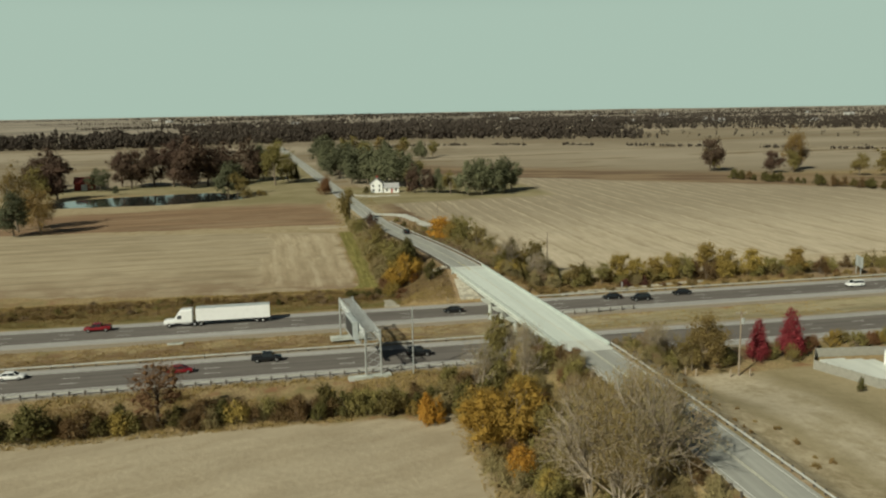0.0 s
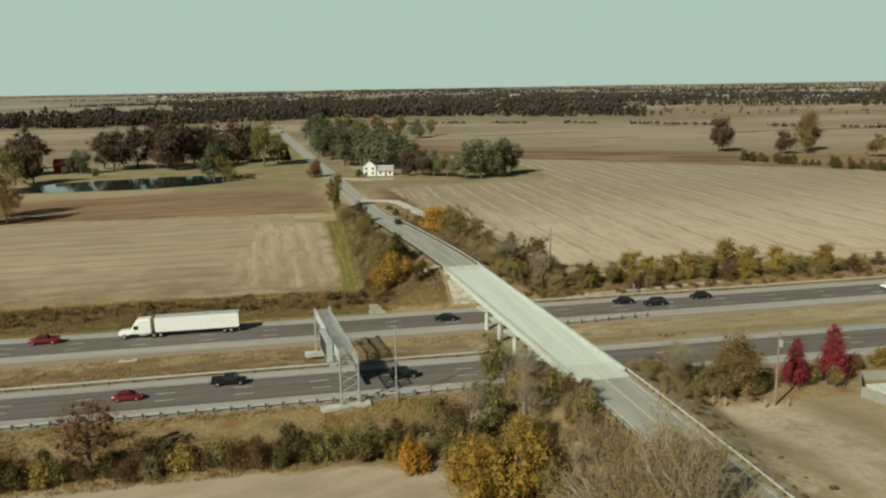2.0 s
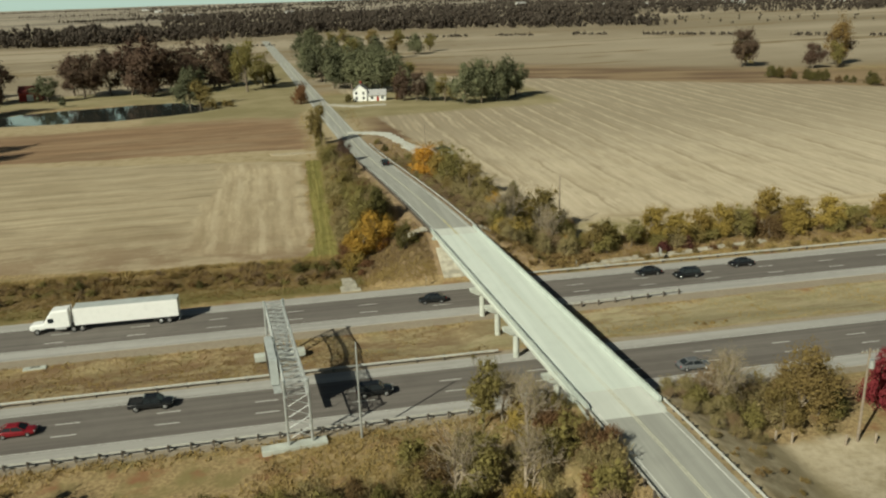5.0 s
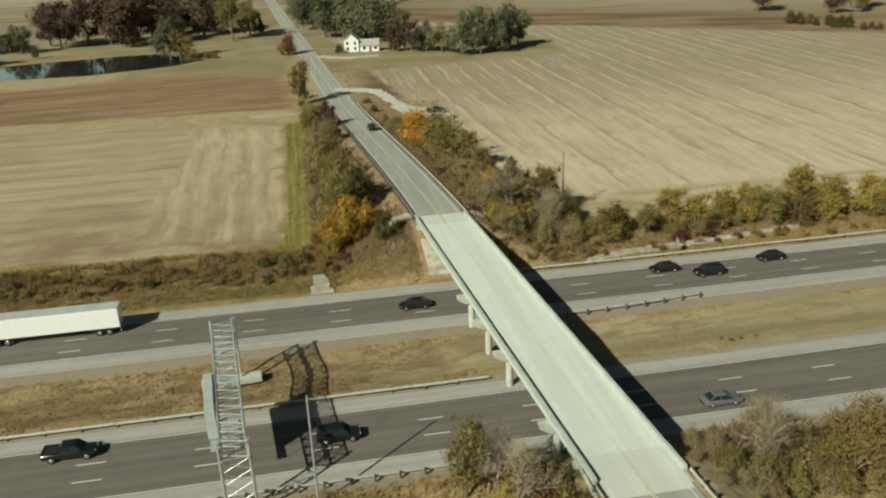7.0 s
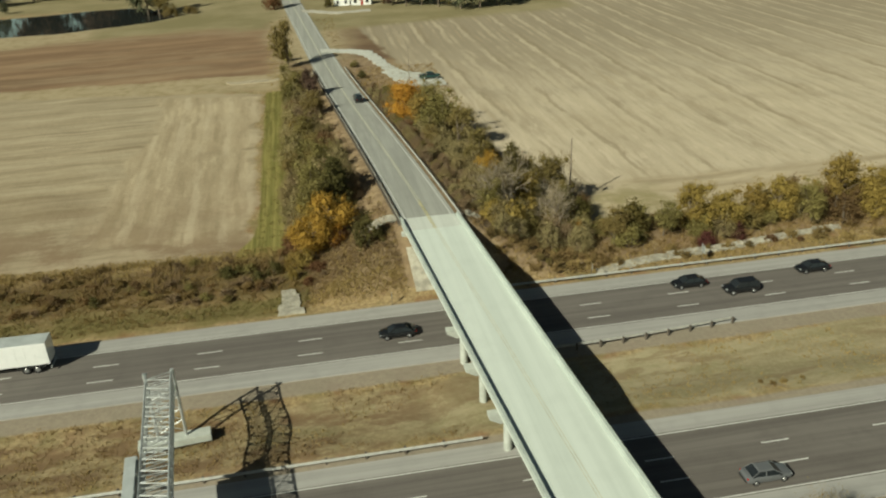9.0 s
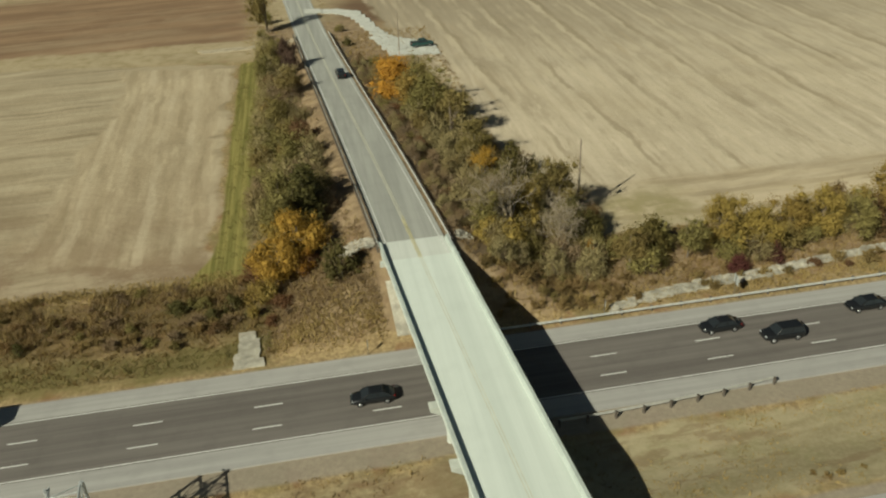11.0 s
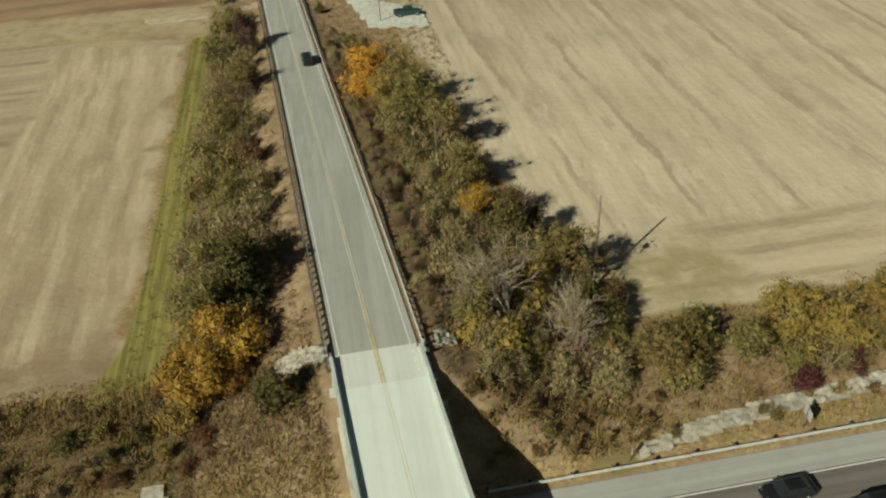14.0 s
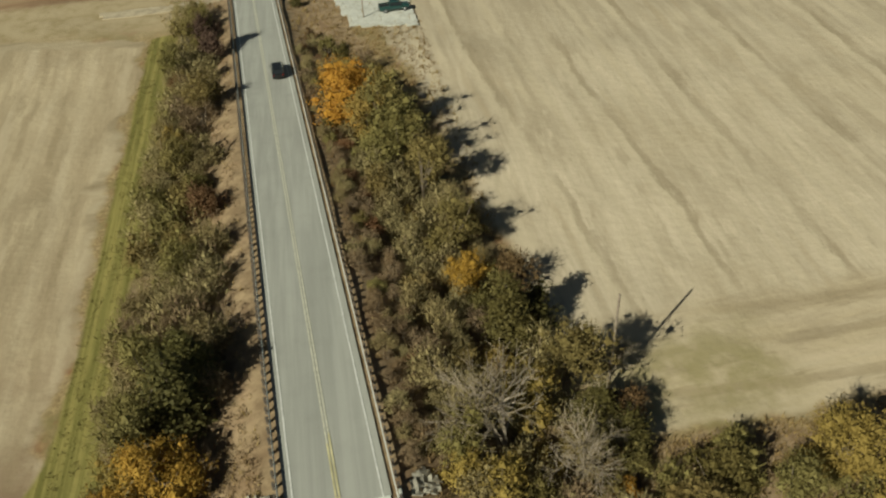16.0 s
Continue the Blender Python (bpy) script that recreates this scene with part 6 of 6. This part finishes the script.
def car(shape, colour, label, x, y, z, heading, cat="car"):
    s = SHAPES[shape]
    th = thing("pickup_truck" if shape == "pickup" else shape if shape != "sedan" else "car", label, cat, pose(x, y, z, 0, 0, heading))
    bm = bmesh.new()
    loft(bm, [ring(*st) for st in s["body"]])
    bmesh.ops.bevel(bm, geom=bm.edges[:], offset=0.02, segments=1, affect='EDGES')
    part("body", bm, PAINT[colour], th, "", True)
    (a0, a1, aw, az), (b0, b1, bw, bz) = s["cab"]
    bm = bmesh.new()
    loft(bm, [[(a0, -aw, az - 0.05), (a1, -aw, az - 0.05), (a1, aw, az - 0.05), (a0, aw, az - 0.05)], [(b0, -bw, bz), (b1, -bw, bz), (b1, bw, bz), (b0, bw, bz)]])
    part("glasshouse", bm, M_GLASS, th, "dark tinted windows")
    bm = bmesh.new()
    loft(bm, [[(b0 - 0.05, -bw - 0.03, bz - 0.02), (b1 + 0.05, -bw - 0.03, bz - 0.02), (b1 + 0.05, bw + 0.03, bz - 0.02), (b0 - 0.05, bw + 0.03, bz - 0.02)], [(b0 + 0.12, -bw + 0.1, bz + 0.06), (b1 - 0.12, -bw + 0.1, bz + 0.06), (b1 - 0.12, bw - 0.1, bz + 0.06), (b0 + 0.12, bw - 0.1, bz + 0.06)]])
    part("roof", bm, PAINT[colour], th)
    for sy in (-1, 1):
        for (p, q) in (((a0, az), (b0, bz)), ((a1, az), (b1, bz)), (((a0 + a1) / 2 - 0.1, az), ((b0 + b1) / 2 - 0.05, bz))):
            bm = bmesh.new()
            bar(bm, (p[0], sy * (aw + 0.005), p[1] - 0.05), (q[0], sy * (bw + 0.005), q[1]), 0.05, 0.045, 6)
            part("pillar", bm, PAINT[colour], th)
        bm = bmesh.new()
        box(bm, (a1 - 0.45, sy * (aw + 0.06), az), (a1 - 0.27, sy * (aw + 0.24), az + 0.14), 0.03)
        part("mirror", bm, M_BLACKTRIM, th)
        for wx in s["wheels"]:
            wheel(th, wx, sy * (s["body"][3][3] - 0.1), s["r"], 0.22)
        front, back = s["body"][-2], s["body"][1]
        bm = bmesh.new()
        box(bm, (front[0] + 0.02, sy * 0.42, front[2] - 0.22), (front[0] + 0.17, sy * 0.74, front[2] - 0.06), 0.02)
        part("headlight", bm, M_LAMPWHITE, th)
        bm = bmesh.new()
        box(bm, (back[0] - 0.12, sy * 0.52, back[2] - 0.26), (back[0] + 0.02, sy * 0.80, back[2] - 0.08), 0.02)
        part("tail_light", bm, M_LAMPRED, th)
    for p, sgn in ((s["body"][-1], 1), (s["body"][0], -1)):
        bm = bmesh.new()
        box(bm, (p[0] - 0.08, -0.7, p[1] - 0.06), (p[0] + 0.06, 0.7, p[1] + 0.1), 0.03)
        part("bumper", bm, M_BLACKTRIM, th)
    if s.get("bed"):
        bm = bmesh.new()
        box(bm, (-2.7, -0.78, 1.10), (-1.05, 0.78, 1.175))
        part("bed_floor", bm, M_BLACKTRIM, th, "dark open load bed")
        for lo, hi in (((-2.75, -0.94, 1.1), (-1.0, -0.8, 1.3)), ((-2.75, 0.8, 1.1), (-1.0, 0.94, 1.3)), ((-2.78, -0.94, 1.1), (-2.68, 0.94, 1.3))):
            bm = bmesh.new()
            box(bm, lo, hi, 0.02)
            part("bed_side", bm, PAINT[colour], th)
    return th


def semi(x, y, heading):
    """Tractor with its trailer; the nose of the tractor is at x."""
    th = thing("semi_truck", "white tractor unit with a long white box trailer", "truck", pose(x, y, 0.03, 0, 0, heading))
    W = PAINT["white"]
    bm = bmesh.new()
    loft(bm, [ring(a, b, c, d, 0.15) for a, b, c, d in ((-2.3, 0.75, 1.75, 1.0), (-0.35, 0.65, 1.65, 1.0), (-0.05, 0.7, 1.45, 0.85))])
    part("bonnet", bm, W, th)
    bm = bmesh.new()
    loft(bm, [ring(a, b, c, d, 0.18) for a, b, c, d in ((-6.2, 0.9, 3.95, 1.2), (-3.7, 0.9, 3.85, 1.2), (-3.0, 0.9, 2.95, 1.15), (-2.25, 0.9, 1.85, 1.08))])
    part("cab", bm, W, th)
    bm = bmesh.new()
    loft(bm, [[(-2.98, -0.95, 2.98), (-2.98, 0.95, 2.98), (-2.32, 0.9, 1.96), (-2.32, -0.9, 1.96)], [(-2.9, -0.95, 3.02), (-2.9, 0.95, 3.02), (-2.24, 0.9, 2.0), (-2.24, -0.9, 2.0)]])
    part("windscreen", bm, M_GLASS, th)
    for s in (-1, 1):
        bm = bmesh.new()
        box(bm, (-3.9, s * 1.19, 1.9), (-3.0, s * 1.22, 2.65), 0.01)
        part("side_window", bm, M_GLASS, th)
        bm = bmesh.new()
        bar(bm, (-6.35, s * 0.9, 0.9), (-6.35, s * 0.9, 4.1), 0.08, 0.08, 10)
        part("exhaust_stack", bm, M_RIM, th)
        bm = bmesh.new()
        bar(bm, (-5.6, s * 0.95, 0.8), (-3.9, s * 0.95, 0.8), 0.32, 0.32, 14)
        part("fuel_tank", bm, M_RIM, th)
        bm = bmesh.new()
        box(bm, (-0.25, s * 0.55, 0.95), (0.0, s * 0.85, 1.2), 0.03)
        part("headlight", bm, M_LAMPWHITE, th)
        for wx in (-1.15, -6.7, -8.0):
            wheel(th, wx, s * 0.98, 0.5, 0.34)
        for wx in (-20.3, -21.6):
            wheel(th, wx, s * 1.02, 0.5, 0.4)
    bm = bmesh.new()
    box(bm, (-8.9, -0.45, 0.75), (-1.0, 0.45, 1.05))
    part("chassis", bm, M_BLACKTRIM, th)
    bm = bmesh.new()
    box(bm, (-23.2, -1.29, 1.15), (-7.0, 1.29, 4.05), 0.04)
    trailer = part("trailer", bm, W, th, "long white box trailer")
    for i in range(15):
        u = -22.8 + i * 1.08
        for s in (-1, 1):
            bm = bmesh.new()
            box(bm, (u, s * 1.29, 1.25), (u + 0.05, s * 1.305, 3.95))
            part("side_rib", bm, W, trailer)
    bm = bmesh.new()
    box(bm, (-23.15, -1.24, 4.052), (-7.05, 1.24, 4.075))
    part("trailer_roof", bm, M_SIGN, trailer, "dull grey trailer roof")
    bm = bmesh.new()
    box(bm, (-22.6, -1.1, 0.7), (-19.2, 1.1, 1.14))
    part("bogie", bm, M_BLACKTRIM, th)
    bm = bmesh.new()
    box(bm, (-23.25, -1.2, 0.5), (-23.1, 1.2, 0.62))
    part("bumper", bm, M_STEEL, th)


semi(-27.0, 183.9, 180)
Z = 0.03
car("sedan", "black", "black sedan driving on the highway", 38.2, 180.7, Z, 180)
car("sedan", "black", "black sedan driving beside another car on the highway", 79.0, 183.9, Z, 180)
car("suv", "black", "black sport utility car on the highway", 85.0, 180.8, Z, 180)
car("sedan", "black", "black sedan trailing other cars on the highway", 97.5, 183.9, Z, 180)
car("pickup", "black", "black pickup truck on the near lanes", -4.0, 153.3, Z, 0, "truck")
car("sedan", "grey", "dark grey sedan on the near lanes", 69.0, 146.8, Z, 0)
car("suv", "black", "black car in the shadow of the sign gantry", 25.0, 149.9, Z, 0)
car("pickup", "red", "dark red pickup truck on the far lanes", -41.0, 184.0, Z, 180, "truck")
car("sedan", "white", "white sedan on the near lanes", -49.3, 153.2, Z, 0)
car("sedan", "red", "dark red sedan on the near lanes", -19.5, 150.0, Z, 0)
car("suv", "white", "white car on the far lanes", 144.0, 180.8, Z, 180)
car("suv", "black", "black car driving away on the country road", axis(286.0) + 1.9, 286.0, road_z(286.0) + 0.03, 93.8)
car("pickup", "teal", "dark teal pickup truck parked on the gravel pad", 64.2, 310.2, 0.36, 4, "truck")
